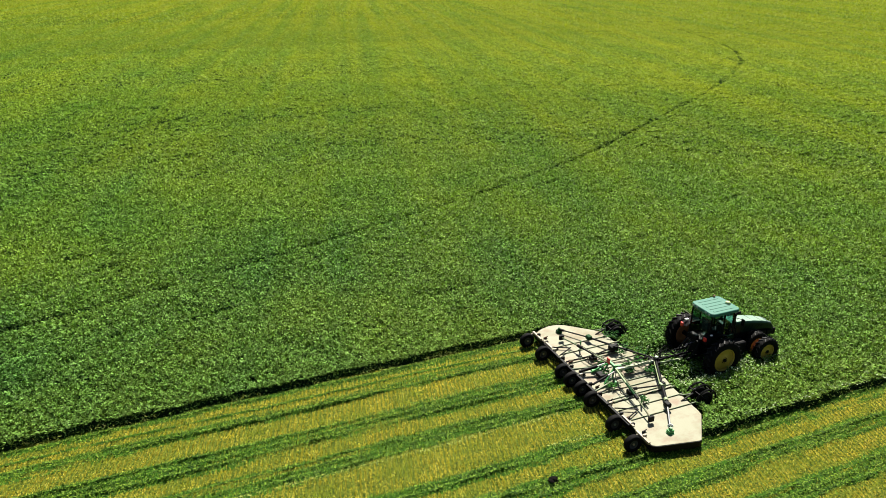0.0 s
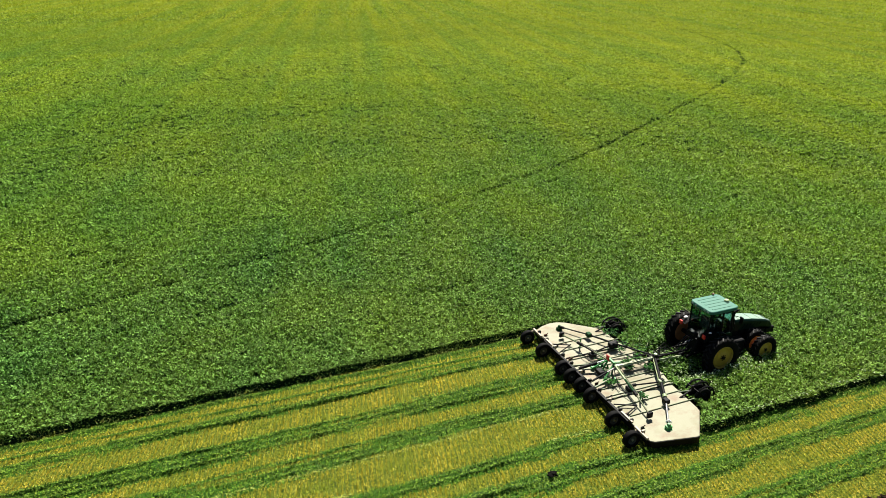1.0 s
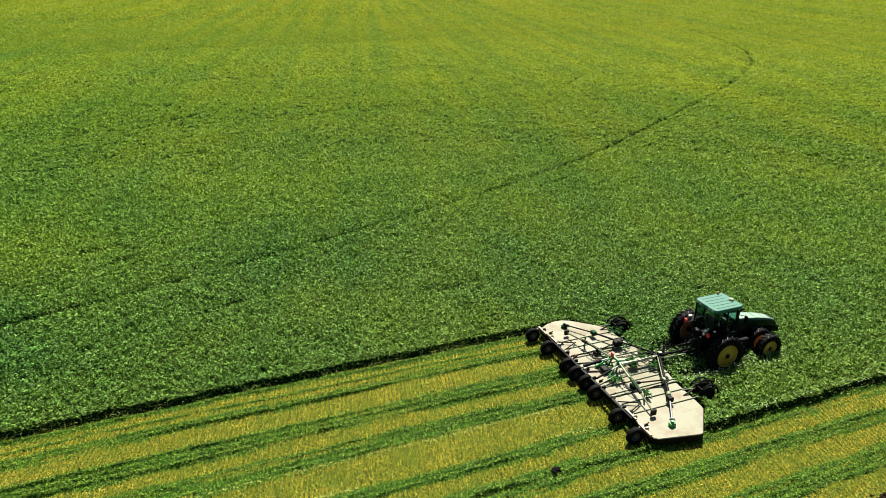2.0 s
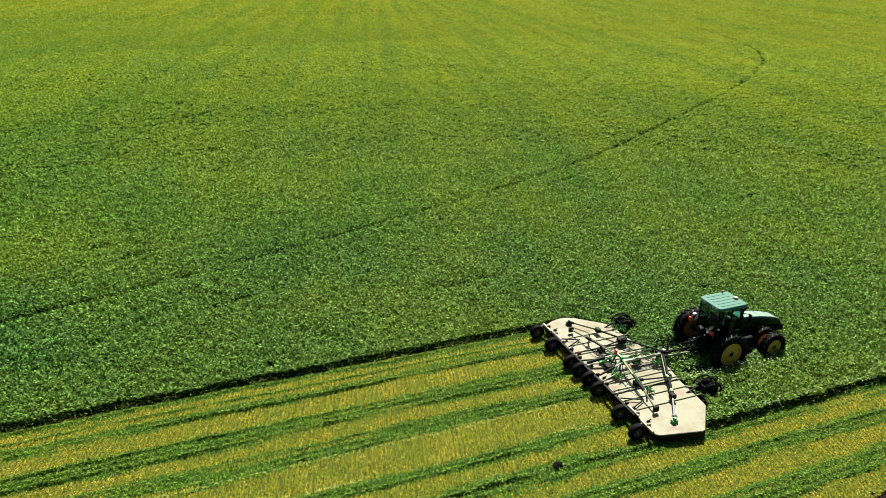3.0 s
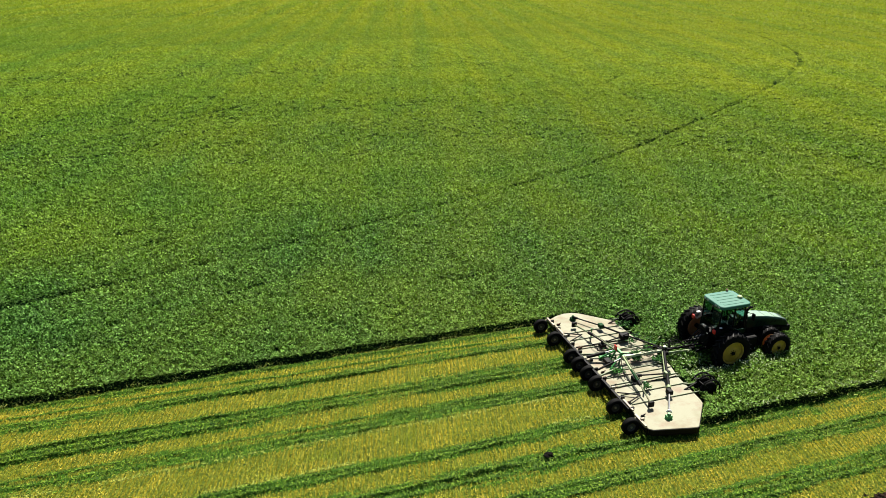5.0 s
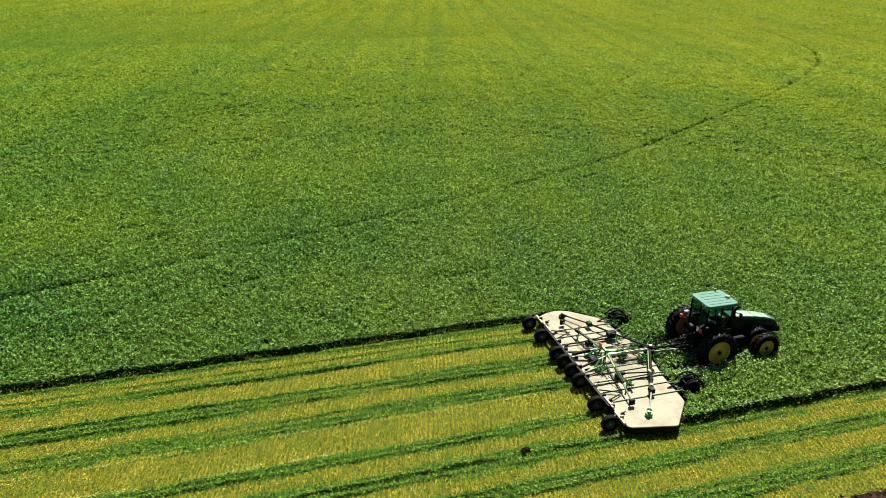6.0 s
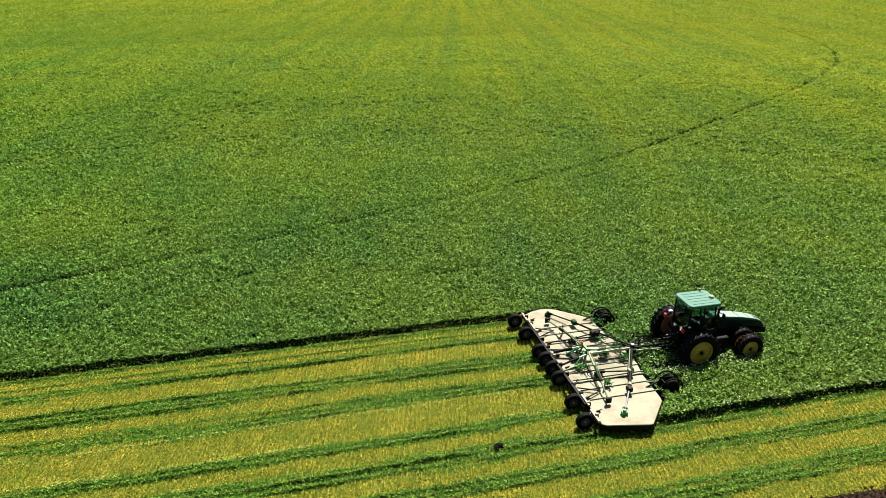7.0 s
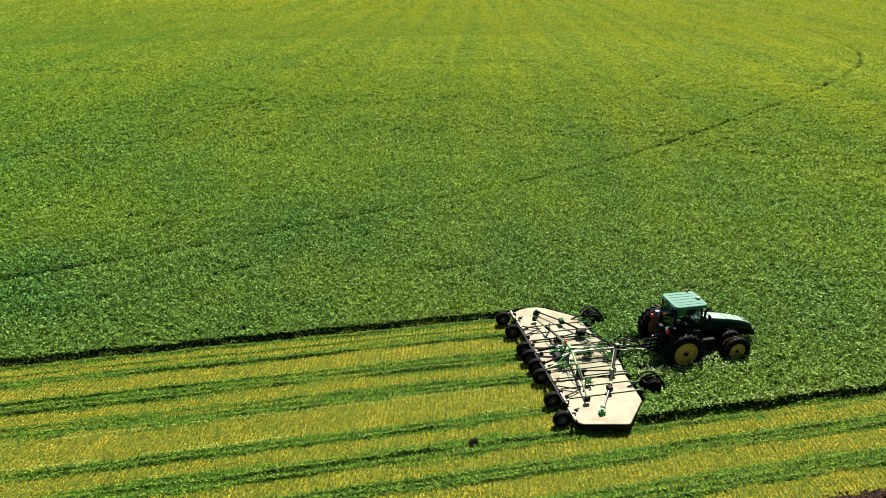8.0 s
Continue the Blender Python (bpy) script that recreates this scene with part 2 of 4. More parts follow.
def in_view(x, y, m):
    """The stretch of field that lies ahead of the flight line."""
    return (x > -31 - 0.35 * np.maximum(y, -4) - m) & (x < 15 + 1.30 * y + m)


# leaves: dense and small near the flight, larger clumps of leaf far off
sets = []
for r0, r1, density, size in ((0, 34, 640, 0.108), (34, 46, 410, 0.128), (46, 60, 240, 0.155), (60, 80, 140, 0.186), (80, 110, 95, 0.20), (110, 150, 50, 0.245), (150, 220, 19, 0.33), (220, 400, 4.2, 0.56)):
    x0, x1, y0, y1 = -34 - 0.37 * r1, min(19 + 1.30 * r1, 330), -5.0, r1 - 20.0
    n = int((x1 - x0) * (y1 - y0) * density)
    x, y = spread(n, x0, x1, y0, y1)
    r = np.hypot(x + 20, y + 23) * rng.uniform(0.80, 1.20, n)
    k = (r >= r0) & (r < r1) & in_view(x, y, 2)
    x, y = x[k], y[k]
    dep = depth_in_crop(x, y)
    k = dep > 0.07
    x, y, dep = x[k], y[k], dep[k]
    tr = trampled(x, y)
    k = rng.random(len(x)) > (0.6 if r1 < 61 else 0.82) * tr
    x, y, dep = x[k], y[k], dep[k]
    h = crop_height(x, y)
    h = np.where(dep < 0.5, np.minimum(np.maximum(h, 0.9 * edge_height(y)), edge_height(y) + 0.25 * dep), h)
    z = h * np.where(dep < 0.50, rng.uniform(0.74, 1.06, len(x)), 0.36 + 0.72 * rng.random(len(x)) ** 0.75)
    lift = np.where(dep < 0.45, np.abs(rng.normal(0.4, 0.3, len(x))), rng.normal(0.52, 0.55 if r1 < 80 else 0.42 if r1 < 130 else 0.28, len(x)))
    sets.append((np.stack([x, y, z], -1), np.full(len(x), size) * rng.uniform(0.6, 1.35, len(x)), lift))
for chosen, leaf_mat, label in ((sets[:2], CROP, "dense leafy green crop standing uncut in sunlight"), (sets[2:4], MID_CROP, "even stand of leafy green crop in sunlight"), (sets[4:6], FAR_CROP, "leafy green crop farther off, toned for distance"),
                                (sets[6:], DISTANT_CROP, "far stretch of leafy yellow-green crop, toned for distance")):
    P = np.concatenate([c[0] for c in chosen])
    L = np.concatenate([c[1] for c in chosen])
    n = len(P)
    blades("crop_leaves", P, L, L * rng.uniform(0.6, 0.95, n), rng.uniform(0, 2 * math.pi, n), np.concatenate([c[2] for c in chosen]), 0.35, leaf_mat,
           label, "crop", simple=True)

# ragged low leaves along the cut faces
x = rng.uniform(-36, 26, 11000)
y = np.where(rng.random(11000) < 0.62, FAR_EDGE, NEAR_EDGE) + rng.normal(0.06, 0.10, 11000)
dep = depth_in_crop(x, y)
k = (np.abs(dep) < 0.16) & in_view(x, y, 2)
x, y, dep = x[k], y[k], dep[k]
n = len(x)
L = rng.uniform(0.06, 0.14, n)
blades("edge_leaves", np.stack([x, y, rng.uniform(0.03, 0.5, n) * edge_height(y) / 0.6 * np.clip(1.0 + dep * 5, 0.2, 1)], -1), L, L * rng.uniform(0.3, 0.5, n), rng.uniform(0, 2 * math.pi, n), rng.uniform(-0.3, 1.1, n), 0.35, CROP,
       "ragged leaves hanging along the cut edge of the crop", "crop")

# pale cut stalks along the foot of the standing crop
x = rng.uniform(-36, 26, 4200)
y = np.where(rng.random(4200) < 0.62, FAR_EDGE, NEAR_EDGE) + rng.normal(-0.06, 0.10, 4200)
k = (np.abs(depth_in_crop(x, y) + 0.04) < 0.16) & in_view(x, y, 2) & (hash_noise(x, y, 0.8) > 0.45)
x, y = x[k], y[k]
n = len(x)
L = rng.uniform(0.08, 0.20, n)
blades("cut_stalks", np.stack([x, y, rng.uniform(0.03, 0.20, n)], -1), L, L * rng.uniform(0.12, 0.25, n), rng.uniform(0, 2 * math.pi, n), rng.normal(0.3, 0.5, n), 0.3,
       STRAW, "pale cut stalks along the foot of the standing crop", "stalks", simple=True)

# ---- mown strip ----
# green windrows left by the cutter: centre, half width, height
ROWS = [(5.20, 0.34, 0.10), (3.74, 0.39, 0.12), (1.66, 0.57, 0.13), (-0.26, 0.53, 0.12), (-2.85, 0.37, 0.09), (-4.52, 0.50, 0.13), (-6.22, 0.40, 0.11), (-8.32, 0.60, 0.13),
        (4.48, 0.07, 0.05)]
# crests of the rows: place across the cut, height
CRESTS = [(5.20, 0.09), (3.98, 0.09), (3.62, 0.17), (2.12, 0.16), (1.72, 0.09), (1.36, 0.18), (0.14, 0.14), (-0.22, 0.09), (-0.58, 0.12), (-2.72, 0.10), (-3.06, 0.12),
          (-4.14, 0.09), (-4.42, 0.19), (-4.84, 0.12), (-5.98, 0.14), (-6.24, 0.09), (-6.48, 0.13), (-7.90, 0.09), (-8.22, 0.11), (-8.60, 0.20),
          (4.46, 0.07)]


def streak(x, y):
    """Long thin streaks along the cut."""
    return 0.5 * hash_noise(x * 0.055 + 4.0, y, 0.30) + 0.3 * hash_noise(x * 0.09, y + 3.0, 0.13) + 0.2 * hash_noise(x, y, 0.5)


def green_part(x, y):
    """0 on bare stubble, 1 in the middle of a windrow; broken up by streaks along the cut."""
    g = np.zeros(x.shape)
    for i, (c, w, _) in enumerate(ROWS):
        g = np.maximum(g, np.clip(1.25 - np.abs(y - c - 0.08 * wave(x, 0.5, i)) / w, 0, 1))
    return np.clip(g * 0.95 + 2.2 * (streak(x, y) - 0.47), 0, 1) * (g > 0)


def ridge(x, y):
    """Each windrow lies in narrow crests, broken along their length, with furrows between them."""
    r = np.zeros(x.shape)
    for i, (c, high) in enumerate(CRESTS):
        off = (y - c - 0.07 * wave(x, 0.5, 0.7 * i)) / 0.095
        r = np.maximum(r, high / 0.2 * np.exp(-off * off) * (0.35 + 0.65 * hash_noise(x + 13.0 * i, 0.0 * y + 7.0 * i, 1.7)) * (0.7 + 0.6 * hash_noise(x, y + 40, 0.25)))
    return np.clip(r, 0, 1.2)


xs = spaced(-160, 120, -36, 22, 0.4, 1.12)
ys = np.arange(SOIL_EDGE - 0.2, 5.75, 0.06)
mown = sheet("mown_ground", xs, ys,
             lambda x, y: 0.012 + 0.03 * hash_noise(x, y, 0.45) + green_part(x, y) * (0.02 + 0.155 * ridge(x, y)),
             lambda x, y: (depth_in_crop(x, y) < -0.02) & (y > SOIL_EDGE + 0.12 * wave(x, 1.7, 0.9)), LITTER)
mown.data.materials.append(GREEN_LITTER)
centres = np.empty(len(mown.data.polygons) * 3, dtype=np.float32)
mown.data.polygons.foreach_get("center", centres)
centres = centres.reshape(-1, 3).astype(float)
mown.data.polygons.foreach_set("material_index", (green_part(centres[:, 0], centres[:, 1]) > 0.45).astype(np.int32))
tagged(mown, "mown field floor of chopped straw and green litter", "ground", kind="structure")


def mown_keep(x, y):
    return (depth_in_crop(x, y) < -0.14) & (y > SOIL_EDGE + 0.12 * wave(x, 1.7, 0.9)) & (x > -36) & (x < 26)


x, y = spread(760000, -36, 26, SOIL_EDGE - 0.2, 5.75)
# the stubble stands in the old drill rows, which run across the cut
u, w_ = 0.970 * x - 0.243 * y, 0.243 * x + 0.970 * y
u = np.where(rng.random(len(u)) < 0.84, (np.round(u / 0.19) + rng.normal(0, 0.13, len(u))) * 0.19, u)
x, y = 0.970 * u + 0.243 * w_, -0.243 * u + 0.970 * w_
g = green_part(x, y)
k = mown_keep(x, y) & (rng.random(len(x)) > 0.88 * g) & (rng.random(len(x)) < 0.35 + 0.9 * hash_noise(0.8 * x + 0.6 * y, 0.8 * y - 0.6 * x, 0.23))
x, y = x[k], y[k]
n = len(x)
L = rng.uniform(0.05, 0.115, n)
lean = math.atan2(0.970, 0.243) + rng.normal(0, 0.45, n) + np.where(rng.random(n) < 0.5, math.pi, 0)
blades("straw_stubble", np.stack([x, y, np.full(n, 0.015)], -1), L, L * rng.uniform(0.35, 0.65, n), lean, rng.uniform(0.25, 1.30, n), 0.3,
       STUBBLE, "short yellow straw stubble left behind the mower", "stubble", simple=True)
for i, (c, w, hh) in enumerate(ROWS):
    x, y = spread(int(88 * w * 2.6 * 620), -36, 26, c - 1.3 * w - 0.15, c + 1.3 * w + 0.15)
    d = green_part(x, y)
    k = mown_keep(x, y) & (rng.random(len(x)) < d * (0.50 + 0.75 * ridge(x, y)))
    x, y, d = x[k], y[k], d[k]
    n = len(x)
    z = 0.03 + d * (0.02 + 0.155 * ridge(x, y)) + hh * 0.62 * d * ridge(x, y) * rng.random(n)
    L = rng.uniform(0.06, 0.13, n)
    row = blades("windrow", np.stack([x, y, z], -1), L, L * rng.uniform(0.4, 0.7, n), rng.uniform(0, 2 * math.pi, n), rng.normal(0.25, 0.45, n), 0.3,
                 CLIPPINGS, "low windrow of fresh green clippings on stubble", "windrow", simple=True)
    tagged(row, group="windrows behind the mower")

# thin lines of pale straw combed out beside the windrows
for c in (-0.80, -2.48):
    x = rng.uniform(-36, 26, 2200)
    y = c + 0.06 * wave(x, 0.5, c) + rng.normal(0, 0.05, len(x))
    k = mown_keep(x, y) & (hash_noise(x, y, 1.9) > 0.30)
    x, y = x[k], y[k]
    n = len(x)
    L = rng.uniform(0.06, 0.14, n)
    line = blades("straw_line", np.stack([x, y, rng.uniform(0.03, 0.09, n)], -1), L, L * rng.uniform(0.25, 0.45, n), rng.normal(0.0, 0.5, n), rng.normal(0.15, 0.3, n), 0.3,
                  STRAW, "thin line of pale dry straw along a windrow", "straw", simple=True)
    tagged(line, group="straw lines beside the windrows")

# crumbs of turned earth along the bare margin
x, y = spread(9000, -14, 12, SOIL_EDGE - 3.0, SOIL_EDGE + 0.1)
n = len(x)
L = rng.uniform(0.05, 0.16, n)
blades("soil_crumbs", np.stack([x, y, rng.uniform(0.0, 0.05, n)], -1), L, L * rng.uniform(0.7, 1.1, n), rng.uniform(0, 2 * math.pi, n), rng.normal(0.2, 0.4, n), 0.3,
       SOIL, "loose dark crumbs of turned earth", "soil")
# ---- machine materials ----


def paint(name, colour, rough=0.4, metal=0.0, dirt=(0.20, 0.16, 0.10), grime=0.5, coat=0.0, spec=0.5, stain=2.6, rust=None):
    """Worn coating: dust in broad stains and fine speckle."""
    mat, nodes, links, bsdf = material(name, rough, metal, spec)
    nt = mat.node_tree
    broad = ramp(nt, noise_tex(nt, stain, 6.0, coords="object"), 0.48, 0.80)
    fine = ramp(nt, noise_tex(nt, 26.0, 5.0, coords="object"), 0.40, 0.85)
    amount = nodes.new("ShaderNodeMath")
    amount.operation = "MULTIPLY"
    links.new(broad, amount.inputs[0])
    amount.inputs[1].default_value = grime
    amount2 = nodes.new("ShaderNodeMath")
    amount2.operation, amount2.use_clamp = "MULTIPLY_ADD", True
    links.new(fine, amount2.inputs[0])
    amount2.inputs[1].default_value = grime * 0.35
    links.new(amount.outputs[0], amount2.inputs[2])
    col = mix_colour(nt, amount2.outputs[0], colour, dirt)
    if rust:
        # rust runs along the plate in ragged streaks
        col = mix_colour(nt, ramp(nt, noise_tex(nt, 1.1, 7.0, (0.55, 1, 1), coords="object", rough=0.68), 0.50, 0.74), col, rust)
    links.new(col, bsdf.inputs["Base Color"])
    r = nodes.new("ShaderNodeMapRange")
    r.inputs["To Min"].default_value = rough
    r.inputs["To Max"].default_value = min(1.0, rough + 0.4)
    links.new(amount2.outputs[0], r.inputs["Value"])
    links.new(r.outputs["Result"], bsdf.inputs["Roughness"])
    bsdf.inputs["Coat Weight"].default_value = coat
    bsdf.inputs["Coat Roughness"].default_value = 0.22
    bump(nt, bsdf, noise_tex(nt, 40.0, 4.0, coords="object"), 0.15, 0.01)
    return mat


DECK = paint("cream_deck_paint", (0.174, 0.174, 0.106), 0.65, dirt=(0.155, 0.116, 0.066), grime=0.6, stain=1.0, rust=(0.130, 0.062, 0.026))
RIB = paint("dark_green_rib_paint", (0.070, 0.110, 0.042), 0.55, dirt=(0.120, 0.048, 0.024), grime=0.8, stain=1.6)
RUST = paint("rusty_steel", (0.055, 0.022, 0.012), 0.8, dirt=(0.02, 0.012, 0.008), grime=0.6, spec=0.1)
PALE = paint("pale_green_tube_paint", (0.42, 0.50, 0.30), 0.45, dirt=(0.40, 0.30, 0.18), grime=0.5)
SAGE = paint("sage_green_tube_paint", (0.17, 0.23, 0.10), 0.5, dirt=(0.16, 0.11, 0.06), grime=0.5)
TUBE = paint("weathered_cream_tube_paint", (0.24, 0.20, 0.13), 0.5, dirt=(0.16, 0.09, 0.05), grime=0.6)
BRIGHT = paint("bright_green_paint", (0.03, 0.22, 0.045), 0.4, grime=0.3)
STEEL = paint("black_steel", (0.0025, 0.0025, 0.003), 0.5, 0.0, dirt=(0.008, 0.006, 0.004), grime=0.4, spec=0.09)
BARE = paint("bare_steel", (0.45, 0.45, 0.44), 0.35, 0.9, dirt=(0.16, 0.11, 0.07), grime=0.5)
RUBBER = paint("tyre_rubber", (0.0025, 0.0025, 0.0025), 0.75, dirt=(0.008, 0.0065, 0.005), grime=0.5, spec=0.08)
# Shaded copy of the tractor green: the unlit sides put into the colour.
GREEN = paint("shaded_tractor_green", (0.0025, 0.014, 0.007), 0.30, dirt=(0.006, 0.010, 0.006), grime=0.2, spec=0.09)
ROOF = paint("roof_green_plastic", (0.014, 0.106, 0.070), 0.55, dirt=(0.050, 0.165, 0.118), grime=0.45, spec=0.3)
# Pale copy of the same green: sun on the hood top put into colour.
HOOD_TOP = paint("sunlit_hood_paint", (0.180, 0.270, 0.205), 0.28, dirt=(0.30, 0.35, 0.28), grime=0.5)
YELLOW = paint("wheel_yellow_paint", (0.38, 0.25, 0.015), 0.5, dirt=(0.18, 0.11, 0.04), grime=0.45)
ORANGE = paint("rusty_orange_paint", (0.36, 0.135, 0.045), 0.55, dirt=(0.22, 0.10, 0.04), grime=0.5)
RED = paint("red_plastic", (0.60, 0.02, 0.015), 0.3, grime=0.15)
AMBER = paint("amber_plastic", (0.16, 0.06, 0.02), 0.5, grime=0.4)
TREAD = paint("dusty_tread_rubber", (0.003, 0.003, 0.003), 0.5, dirt=(0.010, 0.008, 0.006), grime=0.35, spec=0.12)
GREY = paint("grey_wheel_paint", (0.022, 0.022, 0.021), 0.5, dirt=(0.05, 0.04, 0.03), grime=0.5)
DEEP = paint("deep_green_paint", (0.005, 0.040, 0.010), 0.6, dirt=(0.010, 0.024, 0.008), grime=0.4, spec=0.08)
CREAM = paint("cream_plastic", (0.30, 0.36, 0.17), 0.4, grime=0.3)
WHITE = paint("white_plastic", (0.75, 0.76, 0.74), 0.35, grime=0.3)
SEAT = paint("black_cloth", (0.015, 0.015, 0.016), 0.9, grime=0.2)
LENS = paint("headlight_lens", (0.22, 0.28, 0.25), 0.12, grime=0.2)

mat, nodes, links, bsdf = material("tinted_glass", 0.04)
bsdf.inputs["Base Color"].default_value = (0.28, 0.50, 0.45, 1)
bsdf.inputs["Transmission Weight"].default_value = 1.0
bsdf.inputs["IOR"].default_value = 1.1
GLASS = mat

# ---- mesh helpers ----


def part(name, bm, material, parent, label=""):
    """Links a bmesh as one mesh object under a thing or under a part."""
    me = bpy.data.meshes.new(name)
    bm.normal_update()
    bm.to_mesh(me)
    bm.free()
    me.materials.append(material)
    ob = new(name, me)
    ob.parent = parent
    return tagged(ob, label)


def box(c, s, bevel=0.015, m=None, bm=None):
    bm = bm or bmesh.new()
    b = bmesh.new()
    bmesh.ops.create_cube(b, size=1.0, matrix=Matrix.Diagonal((*s, 1)))
    if bevel:
        bmesh.ops.bevel(b, geom=b.edges[:], offset=bevel, segments=2, profile=0.5, affect="EDGES")
    b.transform(Matrix.Translation(c) @ (m or Matrix()))
    return join(bm, b)


def join(bm, other):
    me = bpy.data.meshes.new("join")
    other.to_mesh(me)
    other.free()
    bm.from_mesh(me)
    bpy.data.meshes.remove(me)
    return bm


def rod(a, b, r, bm=None, sides=10, r2=None):
    """A round bar from a to b."""
    bm = bm or bmesh.new()
    a, b = Vector(a), Vector(b)
    d = b - a
    m = Matrix.Translation((a + b) / 2) @ d.to_track_quat("Z", "Y").to_matrix().to_4x4()
    bmesh.ops.create_cone(bm, cap_ends=True, segments=sides, radius1=r, radius2=r if r2 is None else r2, depth=d.length, matrix=m)
    return bm


def beam(a, b, w, h, bm=None, bevel=0.01):
    """A square bar from a to b, w wide and h high."""
    a, b = Vector(a), Vector(b)
    d = b - a
    m = d.to_track_quat("X", "Z").to_matrix().to_4x4()
    return box((a + b) / 2, (d.length, w, h), bevel, m, bm)


def hose(pts, r, bm=None):
    bm = bm or bmesh.new()
    for a, b in zip(pts, pts[1:]):
        rod(a, b, r, bm, 6)
    return bm


def prism(outline, z0, z1, bevel=0.0, segments=2):
    """A plate from a plan outline."""
    bm = bmesh.new()
    low = [bm.verts.new((x, y, z0)) for x, y in outline]
    face = bm.faces.new(low)
    out = bmesh.ops.extrude_face_region(bm, geom=[face])
    bmesh.ops.translate(bm, verts=[v for v in out["geom"] if isinstance(v, bmesh.types.BMVert)], vec=(0, 0, z1 - z0))
    bmesh.ops.recalc_face_normals(bm, faces=bm.faces[:])
    if bevel:
        top = [e for e in bm.edges if all(abs(v.co.z - z1) < 1e-5 for v in e.verts)]
        bmesh.ops.bevel(bm, geom=top, offset=bevel, segments=segments, profile=0.5, affect="EDGES")
    return bm


def side_plate(profile, y0, y1, bevel=0.0):
    """A body from a profile of (x, z), pulled across from y0 to y1."""
    bm = bmesh.new()
    near = [bm.verts.new((x, y0, z)) for x, z in profile]
    face = bm.faces.new(near)
    out = bmesh.ops.extrude_face_region(bm, geom=[face])
    bmesh.ops.translate(bm, verts=[v for v in out["geom"] if isinstance(v, bmesh.types.BMVert)], vec=(0, y1 - y0, 0))
    bmesh.ops.recalc_face_normals(bm, faces=bm.faces[:])
    if bevel:
        bmesh.ops.bevel(bm, geom=bm.edges[:], offset=bevel, segments=2, profile=0.5, affect="EDGES")
    return bm


def lathe(profile, segments=36):
    """Turns a closed profile of (radius, y) about the y axis."""
    bm = bmesh.new()
    rings = []
    for i in range(segments):
        a = 2 * math.pi * i / segments
        rings.append([bm.verts.new((r * math.cos(a), y, r * math.sin(a))) for r, y in profile])
    n = len(profile)
    for i in range(segments):
        p, q = rings[i], rings[(i + 1) % segments]
        for k in range(n):
            quad = [p[k], p[(k + 1) % n], q[(k + 1) % n], q[k]]
            if (quad[0].co - quad[3].co).length < 1e-6:
                quad = quad[:3]
            elif (quad[1].co - quad[2].co).length < 1e-6:
                quad = [quad[0], quad[1], quad[3]]
            bm.faces.new(quad)
    bmesh.ops.remove_doubles(bm, verts=bm.verts[:], dist=1e-5)
    bmesh.ops.recalc_face_normals(bm, faces=bm.faces[:])
    for f in bm.faces:
        f.smooth = True
    return bm


def tyre(r, rim, width, lugs):
    """A tyre on the y axis; smaller by the tread bars when lugs is set."""
    w = width / 2
    body = r - (0.05 * r if lugs else 0)
    return lathe([(rim, -w * 0.72), (rim + (body - rim) * 0.35, -w * 0.98), (body * 0.93, -w * 0.95), (body, -w * 0.72), (body * 1.01, 0), (body, w * 0.72),
                  (body * 0.93, w * 0.95), (rim + (body - rim) * 0.35, w * 0.98), (rim, w * 0.72)], 44)


def tread(r, width, lugs):
    """The slanted tread bars of a farm tyre, in two staggered rows with tapered shoulders."""
    w, body = width / 2, 0.95 * r
    bm = bmesh.new()
    for i in range(lugs):
        for s in (-1, 1):
            a = 2 * math.pi * (i + (0.5 if s > 0 else 0)) / lugs
            m = Matrix.Rotation(-a, 4, "Y") @ Matrix.Translation((body + 0.018 * r, s * w * 0.48, 0)) @ Matrix.Rotation(s * 0.72, 4, "X")
            b = bmesh.new()
            bmesh.ops.create_cube(b, size=1.0, matrix=Matrix.Diagonal((0.075 * r, w * 1.12, 0.062 * r, 1)))
            for v in b.verts:
                if v.co.x > 0:
                    v.co.y *= 0.93
                    v.co.z *= 0.75
            b.transform(m)
            join(bm, b)
    return bm


